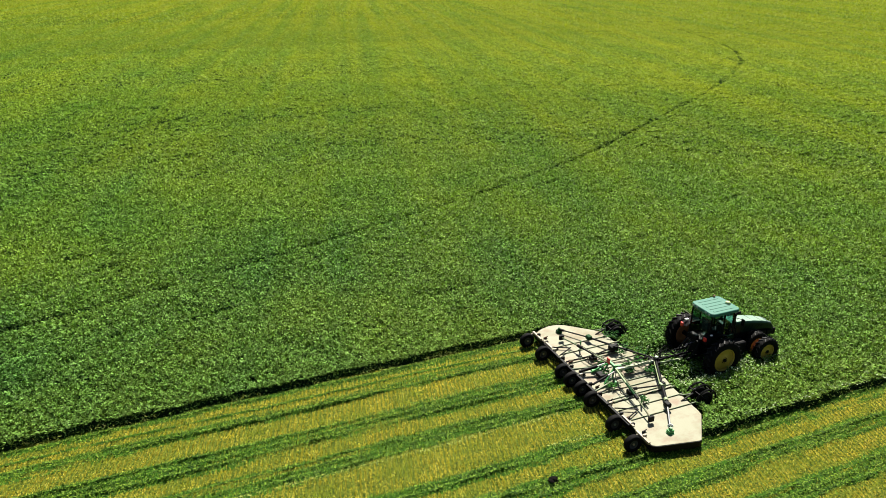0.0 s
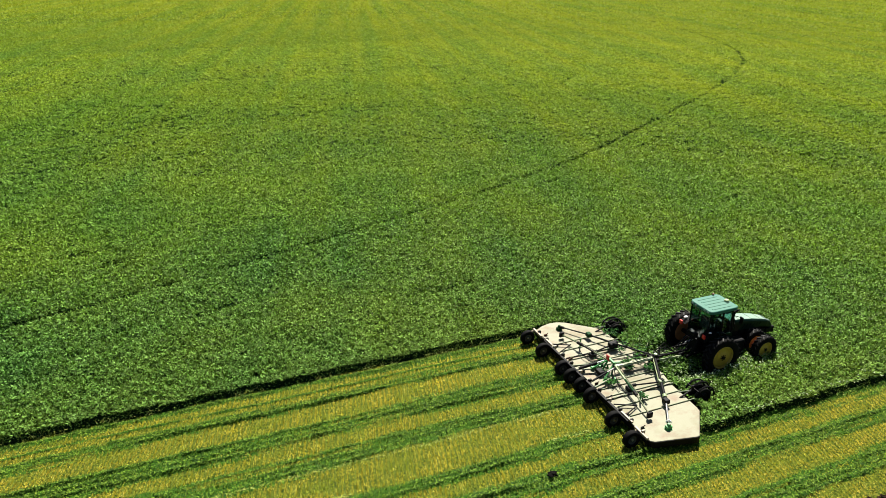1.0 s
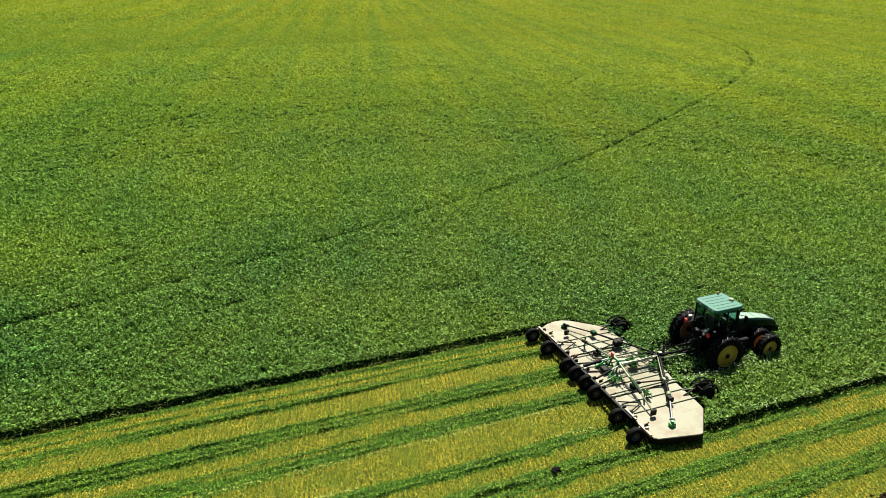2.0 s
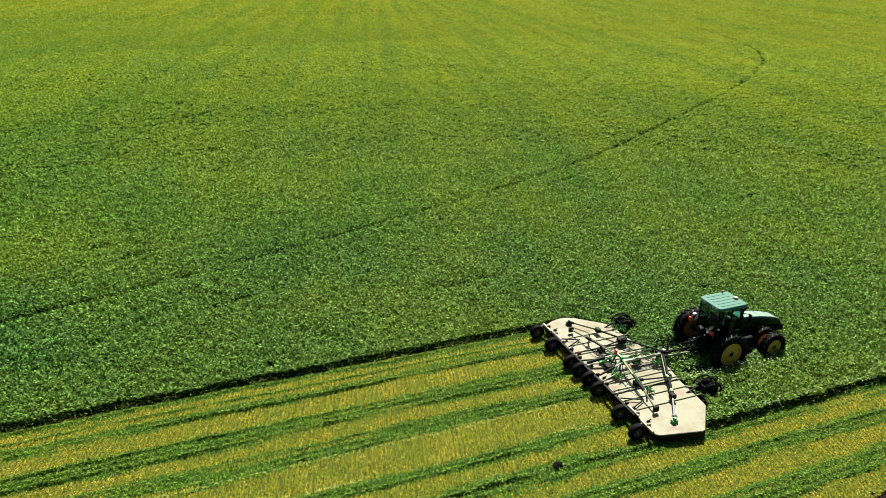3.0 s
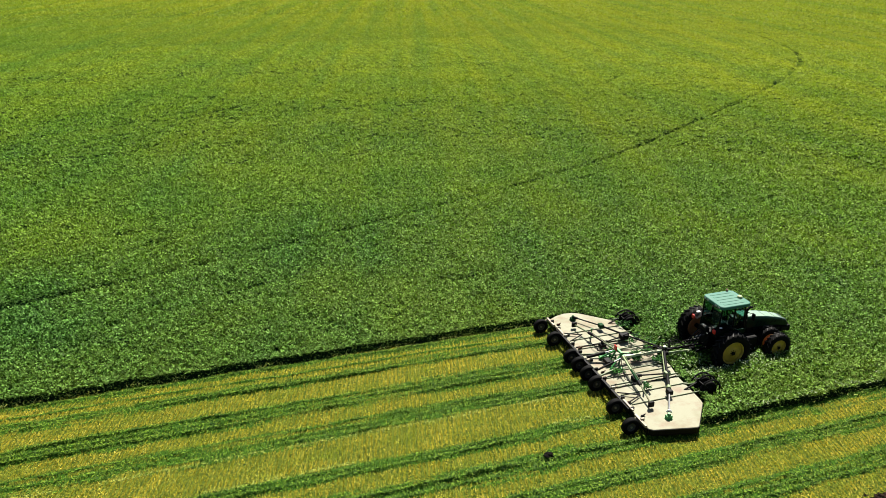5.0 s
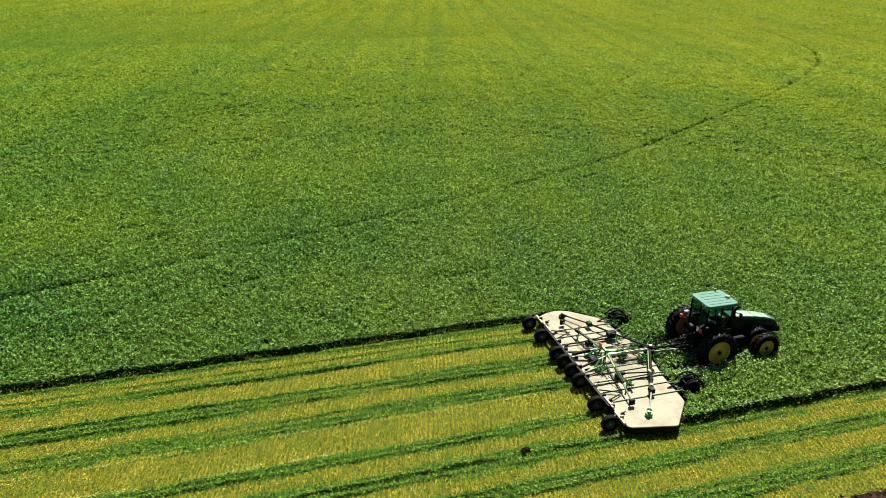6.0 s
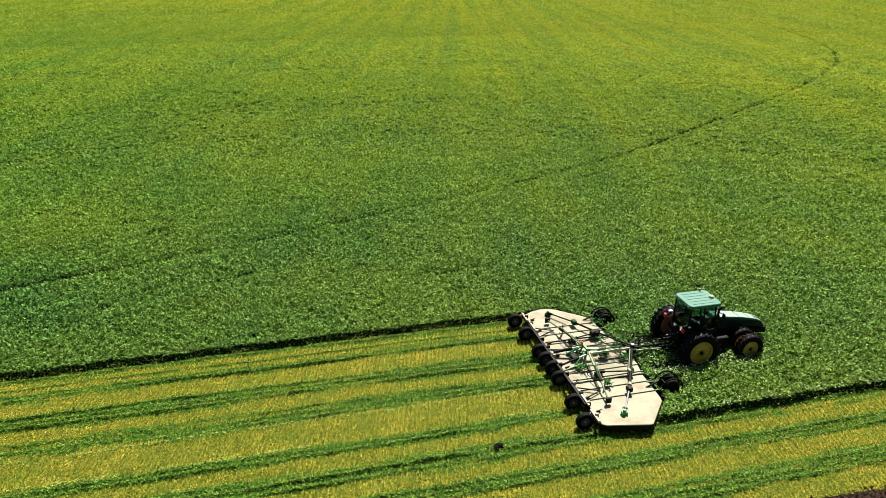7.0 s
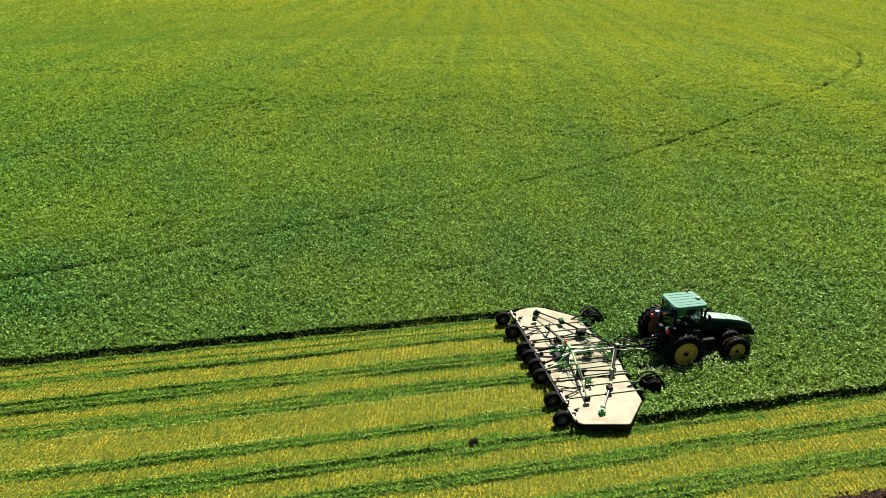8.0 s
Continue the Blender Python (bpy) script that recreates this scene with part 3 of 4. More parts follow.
def big_wheel(name, r, rim, width, lugs, parent, at, outer, inner_mat):
    """A tractor wheel. outer: -1 or 1, the side that faces away from the tractor."""
    hub = new(name)
    hub.parent = parent
    hub.location = at
    part("tyre", tyre(r, rim, width, lugs), RUBBER, hub, "black lugged farm tyre")
    part("tread", tread(r, width, lugs), TREAD, hub, "dusty slanted tread bars")
    w = width / 2 * outer
    part("rim", lathe([(rim * 1.03, w * 0.74), (rim * 0.96, w * 0.80), (rim * 0.93, w * 0.62), (rim * 0.90, w * 0.60), (rim * 0.90, w * 0.50), (rim * 1.02, w * 0.50)]),
         YELLOW, hub, "yellow painted rim")
    part("disc", lathe([(0.0, w * 0.66), (rim * 0.28, w * 0.66), (rim * 0.40, w * 0.50), (rim * 0.75, w * 0.42), (rim * 0.97, w * 0.58), (rim * 0.97, w * 0.44),
                        (rim * 0.72, w * 0.30), (0.0, w * 0.30)]), inner_mat, hub, "yellow dished wheel disc" if inner_mat == YELLOW else "dusty orange wheel disc")
    part("inner_disc", lathe([(0.0, -w * 0.30), (rim * 0.6, -w * 0.34), (rim * 0.98, -w * 0.66), (rim * 0.98, -w * 0.40), (rim * 0.6, -w * 0.10), (0.0, -w * 0.10)]),
         ORANGE, hub, "dusty orange inner wheel face")
    part("hub_cap", rod((0, w * 0.60, 0), (0, w * 0.92, 0), rim * 0.17, sides=16, r2=rim * 0.13), STEEL, hub, "dark axle hub")
    for i in range(8):
        a = i * math.pi / 4
        x, z = rim * 0.24 * math.cos(a), rim * 0.24 * math.sin(a)
        part("wheel_nut", rod((x, w * 0.64, z), (x, w * 0.75, z), 0.022, sides=6), STEEL, hub)
    return hub


# ---- tractor ----
TY = 0.38
tractor = new("tractor")
tractor.location = (0, TY, 0)
tagged(tractor, "green farm tractor with yellow wheels, parked in standing crop", "tractor")

for s in (-1, 1):
    big_wheel("rear_wheel", 0.98, 0.57, 0.50, 22, tractor, (0, 1.37 * s, 0.95), s, YELLOW)
    for off, face in ((1.29, YELLOW), (0.64, ORANGE)):
        big_wheel("front_wheel", 0.71, 0.39, 0.38, 20, tractor, (2.76, off * s, 0.70), s, face)

# chassis, axles and engine block
bm = side_plate([(-0.55, 0.62), (-0.45, 1.30), (0.6, 1.32), (0.9, 1.12), (3.75, 1.12), (3.75, 0.78), (1.3, 0.62), (0.4, 0.55)], -0.30, 0.30, 0.03)
part("chassis", bm, STEEL, tractor, "black transmission and engine frame")
part("rear_axle", rod((0, -1.40, 0.95), (0, 1.40, 0.95), 0.11, sides=14), STEEL, tractor)
bm = rod((2.76, -1.30, 0.70), (2.76, 1.30, 0.70), 0.085, sides=12)
box((2.76, 0, 0.78), (0.42, 0.55, 0.26), 0.03, bm=bm)
part("front_axle", bm, STEEL, tractor)
bm = box((1.75, 0, 1.30), (1.9, 0.58, 0.42), 0.03)
for i in range(5):
    box((1.05 + i * 0.36, -0.32, 1.30), (0.20, 0.07, 0.26), 0.015, bm=bm)
    box((1.05 + i * 0.36, 0.32, 1.30), (0.20, 0.07, 0.26), 0.015, bm=bm)
part("engine", bm, STEEL, tractor, "dark engine block beneath the hood")

# hood: rounded, falling to the nose
bm = bmesh.new()
rings = []
for x, top, low, half in ((1.28, 2.04, 1.42, 0.40), (1.9, 1.99, 1.42, 0.40), (2.7, 1.86, 1.38, 0.39), (3.3, 1.72, 1.32, 0.36), (3.75, 1.58, 1.22, 0.33), (4.05, 1.44, 1.12, 0.29),
                          (4.20, 1.26, 1.05, 0.25), (4.24, 1.12, 1.02, 0.22)):
    ring = []
    for y, z in ((-1, 0), (-1.0, 0.70), (-0.96, 0.82), (-0.86, 0.93), (-0.74, 0.97), (0.74, 0.97), (0.86, 0.93), (0.96, 0.82), (1.0, 0.70), (1, 0)):
        ring.append(bm.verts.new((x, y * half, low + (top - low) * z)))
    rings.append(ring)
for p, q in zip(rings, rings[1:]):
    for k in range(9):
        bm.faces.new((p[k], p[k + 1], q[k + 1], q[k]))
bm.faces.new(rings[0])
bm.faces.new(rings[-1][::-1])
bmesh.ops.recalc_face_normals(bm, faces=bm.faces[:])
for f in bm.faces:
    f.smooth = False
hood = part("hood", bm, GREEN, tractor, "glossy green sloping engine hood")
for s in (-1, 1):
    for i in range(6):
        x = 2.10 + 0.22 * i
        wide = 0.411 - 0.030 * (x - 1.9)
        part("grille_slat", beam((x, s * wide, 1.48), (x + 0.13, s * (wide - 0.004), 1.74 - 0.13 * (x - 1.9)), 0.012, 0.03, bevel=0), STEEL, hood)
    part("headlight", box((3.90, s * 0.165, 1.508), (0.26, 0.20, 0.04), 0.015, Matrix.Rotation(0.43, 4, "Y")), LENS, hood, "clear headlight set into the nose")
# thin plates that paint the sunlit top onto the dark hood
for x0, z0, x1, z1, wide in ((1.34, 2.026, 1.88, 1.985, 0.62), (1.92, 1.978, 2.68, 1.858, 0.61), (2.72, 1.850, 3.28, 1.722, 0.57), (3.32, 1.711, 3.72, 1.588, 0.51)):
    part("hood_highlight", beam((x0, 0, z0), (x1, 0, z1), wide, 0.016, bevel=0.005), HOOD_TOP, hood, "pale green plate painting the sunlit hood top")
part("nose_grille", box((4.228, 0, 1.17), (0.03, 0.34, 0.16), 0.01, Matrix.Rotation(-0.25, 4, "Y")), STEEL, hood, "black nose grille")
bm = box((4.02, 0, 0.94), (0.42, 0.62, 0.26), 0.03)
for i in range(5):
    box((4.28, -0.26 + 0.13 * i, 0.94), (0.14, 0.10, 0.34), 0.02, bm=bm)
part("front_weights", bm, STEEL, tractor, "black front ballast weights")

# exhaust stack and air intake beside the cab
bm = rod((1.46, -0.34, 1.45), (1.46, -0.34, 2.12), 0.095, sides=14)
for a, b in (((1.46, -0.34, 2.12), (1.46, -0.34, 2.36)), ((1.46, -0.34, 2.36), (1.50, -0.35, 2.48)), ((1.50, -0.35, 2.48), (1.60, -0.36, 2.55)), ((1.60, -0.36, 2.55), (1.71, -0.37, 2.54))):
    rod(a, b, 0.06, bm, 12)
part("exhaust_stack", bm, STEEL, tractor, "black exhaust stack by the cab corner")

# cab
cab = new("cab")
cab.parent = tractor
part("floor_pan", box((0.45, 0, 1.36), (1.62, 1.36, 0.10), 0.02), STEEL, cab)
CORNERS = {"rear": (-0.30, 0.62, -0.26, 0.66), "mid": (0.38, 0.78, 0.40, 0.74), "front": (1.22, 0.60, 1.02, 0.66)}
for s in (-1, 1):
    for x0, y0, x1, y1 in CORNERS.values():
        part("pillar", beam((x0, s * y0, 1.40), (x1, s * y1, 2.86), 0.07, 0.07), STEEL, cab, "black cab pillar")
    part("lower_panel", side_plate([(-0.32, 1.30), (0.40, 1.25), (1.22, 1.25), (1.22, 1.62), (0.40, 1.60), (-0.32, 1.85)], s * 0.66 - 0.02, s * 0.66 + 0.02, 0.008),
         GREEN, cab, "lower cab panel in shaded green")


def pane(name, pts, parent):
    bm = bmesh.new()
    vs = [bm.verts.new(p) for p in pts]
    f = bm.faces.new(vs)
    bm.normal_update()
    out = bmesh.ops.extrude_face_region(bm, geom=[f])
    n = f.normal.copy()
    bmesh.ops.translate(bm, verts=[v for v in out["geom"] if isinstance(v, bmesh.types.BMVert)], vec=n * 0.008)
    ob = part(name, bm, GLASS, parent, "tinted cab glass")
    ob.visible_shadow = False
    return ob


pane("windscreen", [(1.22, -0.58, 1.60), (1.22, 0.58, 1.60), (1.02, 0.64, 2.84), (1.02, -0.64, 2.84)], cab)
pane("rear_window", [(-0.31, -0.60, 1.75), (-0.31, 0.60, 1.75), (-0.27, 0.64, 2.84), (-0.27, -0.64, 2.84)], cab)
for s in (-1, 1):
    pane("side_window", [(-0.28, s * 0.65, 1.86), (0.38, s * 0.765, 1.62), (0.40, s * 0.75, 2.84), (-0.25, s * 0.67, 2.84)], cab)
    door = pane("cab_door", [(0.42, s * 0.775, 1.40), (1.18, s * 0.63, 1.40), (1.01, s * 0.68, 2.84), (0.43, s * 0.75, 2.84)], cab)
    part("door_handle", box((0.52, s * 0.80, 1.80), (0.14, 0.03, 0.05), 0.01), STEEL, door)
bm = box((0.28, 0, 1.72), (0.50, 0.50, 0.14), 0.05)
box((0.05, 0, 2.05), (0.14, 0.50, 0.66), 0.05, bm=bm)
rod((0.28, 0, 1.40), (0.28, 0, 1.68), 0.12, bm)
part("driver_seat", bm, SEAT, cab, "empty black operator seat")
bm = box((1.02, 0, 1.70), (0.22, 0.42, 0.55), 0.05)
rod((0.95, 0, 1.90), (0.78, 0, 2.02), 0.03, bm)
part("dashboard", bm, SEAT, cab)
bm = lathe([(0.18, -0.013), (0.205, -0.013), (0.205, 0.013), (0.18, 0.013)], 24)
bm.transform(Matrix.Translation((0.76, 0, 2.03)) @ Matrix.Rotation(radians(60), 4, "Y") @ Matrix.Rotation(radians(90), 4, "X"))
part("steering_wheel", bm, SEAT, cab)

# roof: a rounded slab with long shallow ridges
outline = []
for cx, cy, a0 in ((1.08, 0.51, 0), (-0.18, 0.51, 90), (-0.18, -0.55, 180), (1.08, -0.55, 270)):
    for k in range(6):
        a = radians(a0 + 18 * k)
        outline.append((cx + 0.22 * math.cos(a), cy + 0.22 * math.sin(a)))
bm = prism(outline, 2.87, 3.02, 0.05, 3)
roof = part("cab_roof", bm, ROOF, cab, "faded mint green cab roof")
for i in range(5):
    part("roof_rib", box((0.44, -0.53 + 0.255 * i, 3.022), (1.14, 0.085, 0.024), 0.010), ROOF, roof)
part("roof_visor", box((1.20, -0.02, 2.85), (0.16, 1.05, 0.05), 0.02), STEEL, roof, "black front roof visor")
for s in (-1, 1):
    for k in (0.30, 0.52):
        part("work_light", box((1.295, -0.02 + s * k, 2.92), (0.04, 0.13, 0.08), 0.015), LENS, roof)
        part("work_light", box((-0.395, -0.02 + s * k, 2.93), (0.04, 0.13, 0.08), 0.015), LENS, roof)
bm = lathe([(0.0, 0.0), (0.12, 0.0), (0.125, 0.04), (0.09, 0.085), (0.0, 0.10)], 20)
bm.transform(Matrix.Translation((1.10, -0.10, 3.030)) @ Matrix.Rotation(radians(90), 4, "X"))
part("satellite_receiver", bm, CREAM, roof, "cream round guidance receiver")
bm = rod((0.95, 0.66, 3.0), (0.95, 0.66, 3.07), 0.03)
rod((0.95, 0.66, 3.06), (0.95, 0.66, 3.13), 0.055, bm, 14, 0.045)
part("beacon", bm, AMBER, roof, "amber warning beacon")
part("aerial", rod((-0.30, 0.66, 2.30), (-0.74, 0.80, 2.66), 0.018, sides=6), CREAM, roof, "thin pale aerial")

# mirrors, steps, fenders, lights
for s in (-1, 1):
    m = part("mirror_arm", beam((1.08, s * 0.68, 2.55), (1.22, s * 1.02, 2.58), 0.03, 0.03), STEEL, cab)
    part("mirror", box((1.22, s * 1.07, 2.45), (0.06, 0.20, 0.36), 0.03), STEEL, m, "black mirror housing")
    bm = bmesh.new()
    ring_a, ring_b = [], []
    for k in range(13):
        a = radians(34 + 7.6 * k)
        r = 1.05
        ring_a.append(bm.verts.new((r * math.cos(a), s * 0.56, 0.95 + r * math.sin(a) * 0.96)))
        ring_b.append(bm.verts.new((r * math.cos(a), s * 1.00, 0.94 + r * math.sin(a) * 0.95)))
    for k in range(12):
        bm.faces.new((ring_a[k], ring_a[k + 1], ring_b[k + 1], ring_b[k]))
    solid = bmesh.ops.solidify(bm, geom=bm.faces[:], thickness=0.03)
    bmesh.ops.recalc_face_normals(bm, faces=bm.faces[:])
    fender = part("rear_fender", bm, STEEL, tractor, "dark curved rear fender")
    part("tail_light", box((-0.66, s * 0.80, 1.80), (0.08, 0.18, 0.20), 0.02), RED, fender, "red tail light")
    # added white block: sun reflected off the fender top, as colour
    part("fender_highlight", box((-0.36, s * 0.86, 1.99), (0.19, 0.12, 0.05) if s > 0 else (0.12, 0.09, 0.05), 0.02), WHITE, fender, "white block painting the highlight on the fender")
    for k in range(4):
        part("step", box((0.85, s * (0.74 + 0.05 * k), 1.24 - 0.24 * k), (0.40, 0.22, 0.03), 0.01), STEEL, tractor)
    part("step_side", beam((0.63, s * 0.72, 1.30), (0.63, s * 0.98, 0.48), 0.03, 0.05), STEEL, tractor)
    part("step_side", beam((1.07, s * 0.72, 1.30), (1.07, s * 0.98, 0.48), 0.03, 0.05), STEEL, tractor)
    part("handrail", hose([(1.16, s * 0.72, 1.35), (1.18, s * 0.80, 1.60), (1.12, s * 0.80, 2.15)], 0.016), STEEL, tractor)
bm = box((1.36, -0.70, 0.86), (1.05, 0.50, 0.72), 0.10)
part("fuel_tank", bm, STEEL, tractor, "black fuel tank")
bm = box((1.25, 0.62, 0.98), (0.70, 0.34, 0.36), 0.06)
part("battery_box", bm, STEEL, tractor)

# rear linkage
for s in (-1, 1):
    part("lift_arm", beam((-0.45, s * 0.40, 0.72), (-1.22, s * 0.46, 0.66), 0.06, 0.11), STEEL, tractor, "black lower lift arm")
    part("lift_rod", rod((-0.50, s * 0.38, 1.45), (-0.95, s * 0.44, 0.74), 0.03), STEEL, tractor)
    part("rocker_arm", beam((-0.25, s * 0.36, 1.40), (-0.62, s * 0.38, 1.48), 0.06, 0.12), STEEL, tractor)
part("top_link", rod((-0.50, 0.0, 1.22), (-0.98, 0.05, 1.12), 0.035), BARE, tractor)
part("drawbar", box((-0.80, 0, 0.52), (0.90, 0.12, 0.05), 0.012), STEEL, tractor)
part("hydraulic_block", box((-0.52, 0.05, 1.52), (0.22, 0.50, 0.26), 0.03), STEEL, tractor)
for i in range(4):
    y = -0.18 + 0.11 * i
    part("hydraulic_hose", hose([(-0.60, y, 1.44), (-0.80, y, 1.36), (-1.02, y * 1.3, 1.10), (-1.25, y * 1.8, 0.86), (-1.6, y * 2.0, 0.80), (-2.0, y * 1.6, 0.98 + 0.08 * i), (-2.4, y, 1.06), (-2.75, y * 0.5, 0.94)], 0.022), STEEL, tractor)

# ---- mower ----
MY = 0.28
mower = new("rotary_mower")
mower.location = (0, MY, 0)
tagged(mower, "wide cream folding rotary mower towed behind the tractor", "mower")
DZ = 0.50


def deck_edge(y):
    """Front edge of the decks, as x."""
    a = abs(y)
    return -2.98 - 0.11 * a


# three decks with a folded rim
centre = [(-6.55, -1.78), (-3.17, -1.78), (-2.98, -0.9), (-2.98, 0.9), (-3.17, 1.78), (-6.55, 1.78)]
deck = part("centre_deck", prism(centre, DZ - 0.05, DZ, 0.015), DECK, mower, "cream painted steel centre deck")
wing = [(-6.55, 1.80), (-3.18, 1.80), (-3.36, 3.62), (-3.62, 3.92), (-4.20, 4.45), (-4.72, 4.92), (-5.10, 5.10), (-5.55, 5.14), (-6.02, 5.02), (-6.55, 4.74)]
wings = {}
for s in (-1, 1):
    pts = [(x, s * y) for x, y in (wing if s > 0 else wing[::-1])]
    if s < 0:
        pts = [(-6.55, -4.72), (-6.40, -4.84), (-4.62, -5.20), (-4.48, -5.18), (-3.34, -3.84), (-3.29, -3.60), (-3.18, -1.80), (-6.55, -1.80)]
    wings[s] = part("wing_deck", prism(pts, DZ - 0.05, DZ, 0.015), DECK, mower, "cream painted folding wing deck")
    # skirt round the outer side, standing just clear of the plate
    loop = pts if s > 0 else pts[::-1]
    for a, b in zip(loop, loop[1:]):
        if min(abs(a[1]), abs(b[1])) < 3.0:
            continue
        bm = beam((a[0], a[1] + s * 0.012, DZ - 0.16), (b[0], b[1] + s * 0.012, DZ - 0.16), 0.02, 0.28, bevel=0.004)
        part("side_skirt", bm, STEEL, wings[s], "black side skirt")
for y0, y1 in ((-1.78, 1.78), (-4.72, -1.82), (1.82, 4.74)):
    owner = deck if y1 - y0 > 3.3 and y0 > -2 and y1 < 2 else wings[1 if y0 > 0 else -1]
    part("rear_skirt", beam((-6.575, y0, DZ - 0.14), (-6.575, y1, DZ - 0.14), 0.02, 0.26, bevel=0.004), STEEL, owner, "dark rear chain skirt")
    part("front_lip", beam((deck_edge(y0) - 0.02, y0, DZ - 0.10), (deck_edge(y1) - 0.02, y1, DZ - 0.10), 0.02, 0.16, bevel=0.004) if y0 > -2 and y1 < 2 else
         beam((deck_edge(max(min(y0, 3.6), -3.6)) - 0.02, max(min(y0, 3.6), -3.6), DZ - 0.10), (deck_edge(max(min(y1, 3.6), -3.6)) - 0.02, max(min(y1, 3.6), -3.6), DZ - 0.10),
              0.02, 0.16, bevel=0.004), RIB, owner)

# stiffening ribs across the decks
for y, x0, x1 in ((-3.10, -6.35, -2.92), (-2.36, -6.45, -3.05), (-1.58, -6.5, -3.05), (-1.02, -6.5, -3.0), (-0.62, -5.7, -2.95), (0.62, -5.2, -2.75), (1.05, -6.5, -2.98),
                  (1.60, -6.5, -3.05), (2.45, -6.45, -3.05), (3.12, -6.4, -3.0)):
    owner = deck if abs(y) < 1.78 else wings[1 if y > 0 else -1]
    part("deck_rib", box(((x0 + x1) / 2, y, DZ + 0.025), (x1 - x0, 0.040, 0.044), 0.010), RIB, owner, "worn green and rusty deck rib")
# hinge rods and knuckles
for s in (-1, 1):
    part("hinge_rod", rod((-6.5, s * 1.79, DZ + 0.03), (-3.2, s * 1.79, DZ + 0.03), 0.028), STEEL, deck)
    for i in range(7):
        x = -6.3 + 0.5 * i
        part("hinge_knuckle", rod((x, s * 1.79, DZ + 0.03), (x + 0.2, s * 1.79, DZ + 0.03), 0.045), RIB, deck)

# rear tool bar in three lengths, pale at the outer ends
part("rear_bar", box((-6.72, 0, 0.60), (0.13, 3.9, 0.13), 0.015), STEEL, mower, "black square rear axle tube")
for s in (-1, 1):
    part("rear_bar", box((-6.72, s * 2.75, 0.60), (0.12, 1.5, 0.12), 0.015), STEEL, mower, "black square rear axle tube")
    part("rear_bar_end", box((-6.68, s * 4.30, 0.62), (0.11, 0.85, 0.11), 0.015), TUBE, mower, "weathered cream rear tube end")
    part("rear_bar_end", box((-6.66, s * 3.28, 0.70), (0.09, 0.80, 0.05), 0.01), TUBE, mower, "weathered cream rear tube end")


for i in range(12):
    y = -4.3 + 0.78 * i
    part("bar_bracket", box((-6.60, y, 0.64), (0.16, 0.09, 0.20), 0.012), STEEL if i % 3 else TUBE, mower, "dark bolted bar bracket" if i % 3 else "rusty bar bracket")


for i in range(8):
    y = -4.05 + 1.15 * i + random.uniform(-0.12, 0.12)
    x = random.uniform(-6.46, -6.34)
    bm = box((x, y, DZ + 0.06), (random.uniform(0.12, 0.20), 0.06, 0.09), 0.012)
    rod((x - 0.12, y - 0.05, DZ + 0.09), (x + 0.16, y + 0.05, DZ + 0.09), 0.022, bm, 8)
    owner = deck if abs(y) < 1.78 else wings[1 if y > 0 else -1]
    part("deck_lug", bm, RUST if i % 2 else STEEL, owner, "rusty lug with a pin" if i % 2 else "black lug with a pin")


def mower_wheel(x, y, r, w, arm_to):
    hub = new("carrier_wheel")
    hub.parent = mower
    hub.location = (x, y, r)
    part("tyre", tyre(r, r * 0.52, w, 0), RUBBER, hub, "worn black smooth tyre")
    part("rim", lathe([(0.0, -w * 0.20), (r * 0.20, -w * 0.28), (r * 0.34, -w * 0.14), (r * 0.52, -w * 0.36), (r * 0.56, -w * 0.36), (r * 0.54, w * 0.36), (r * 0.34, w * 0.14),
                       (r * 0.2, w * 0.26), (0.0, w * 0.20)], 24), GREY, hub, "dusty dark grey rim")
    part("axle_nut", rod((0, -w * 0.40, 0), (0, w * 0.40, 0), 0.05, sides=8), BARE, hub)
    part("wheel_arm", beam((0.0, w * 0.68, 0.0), (arm_to[0] - x, w * 0.68, arm_to[1] - r), 0.07, 0.10), TUBE, hub, "weathered trailing wheel arm")
    return hub


for x, y in ((-7.16, 4.46), (-7.05, 3.08), (-6.98, 1.34), (-6.95, 0.60), (-6.90, -0.20), (-6.93, -1.05), (-7.02, -2.86), (-7.08, -4.22)):
    mower_wheel(x, y, 0.375, 0.25, (-6.66, 0.62))

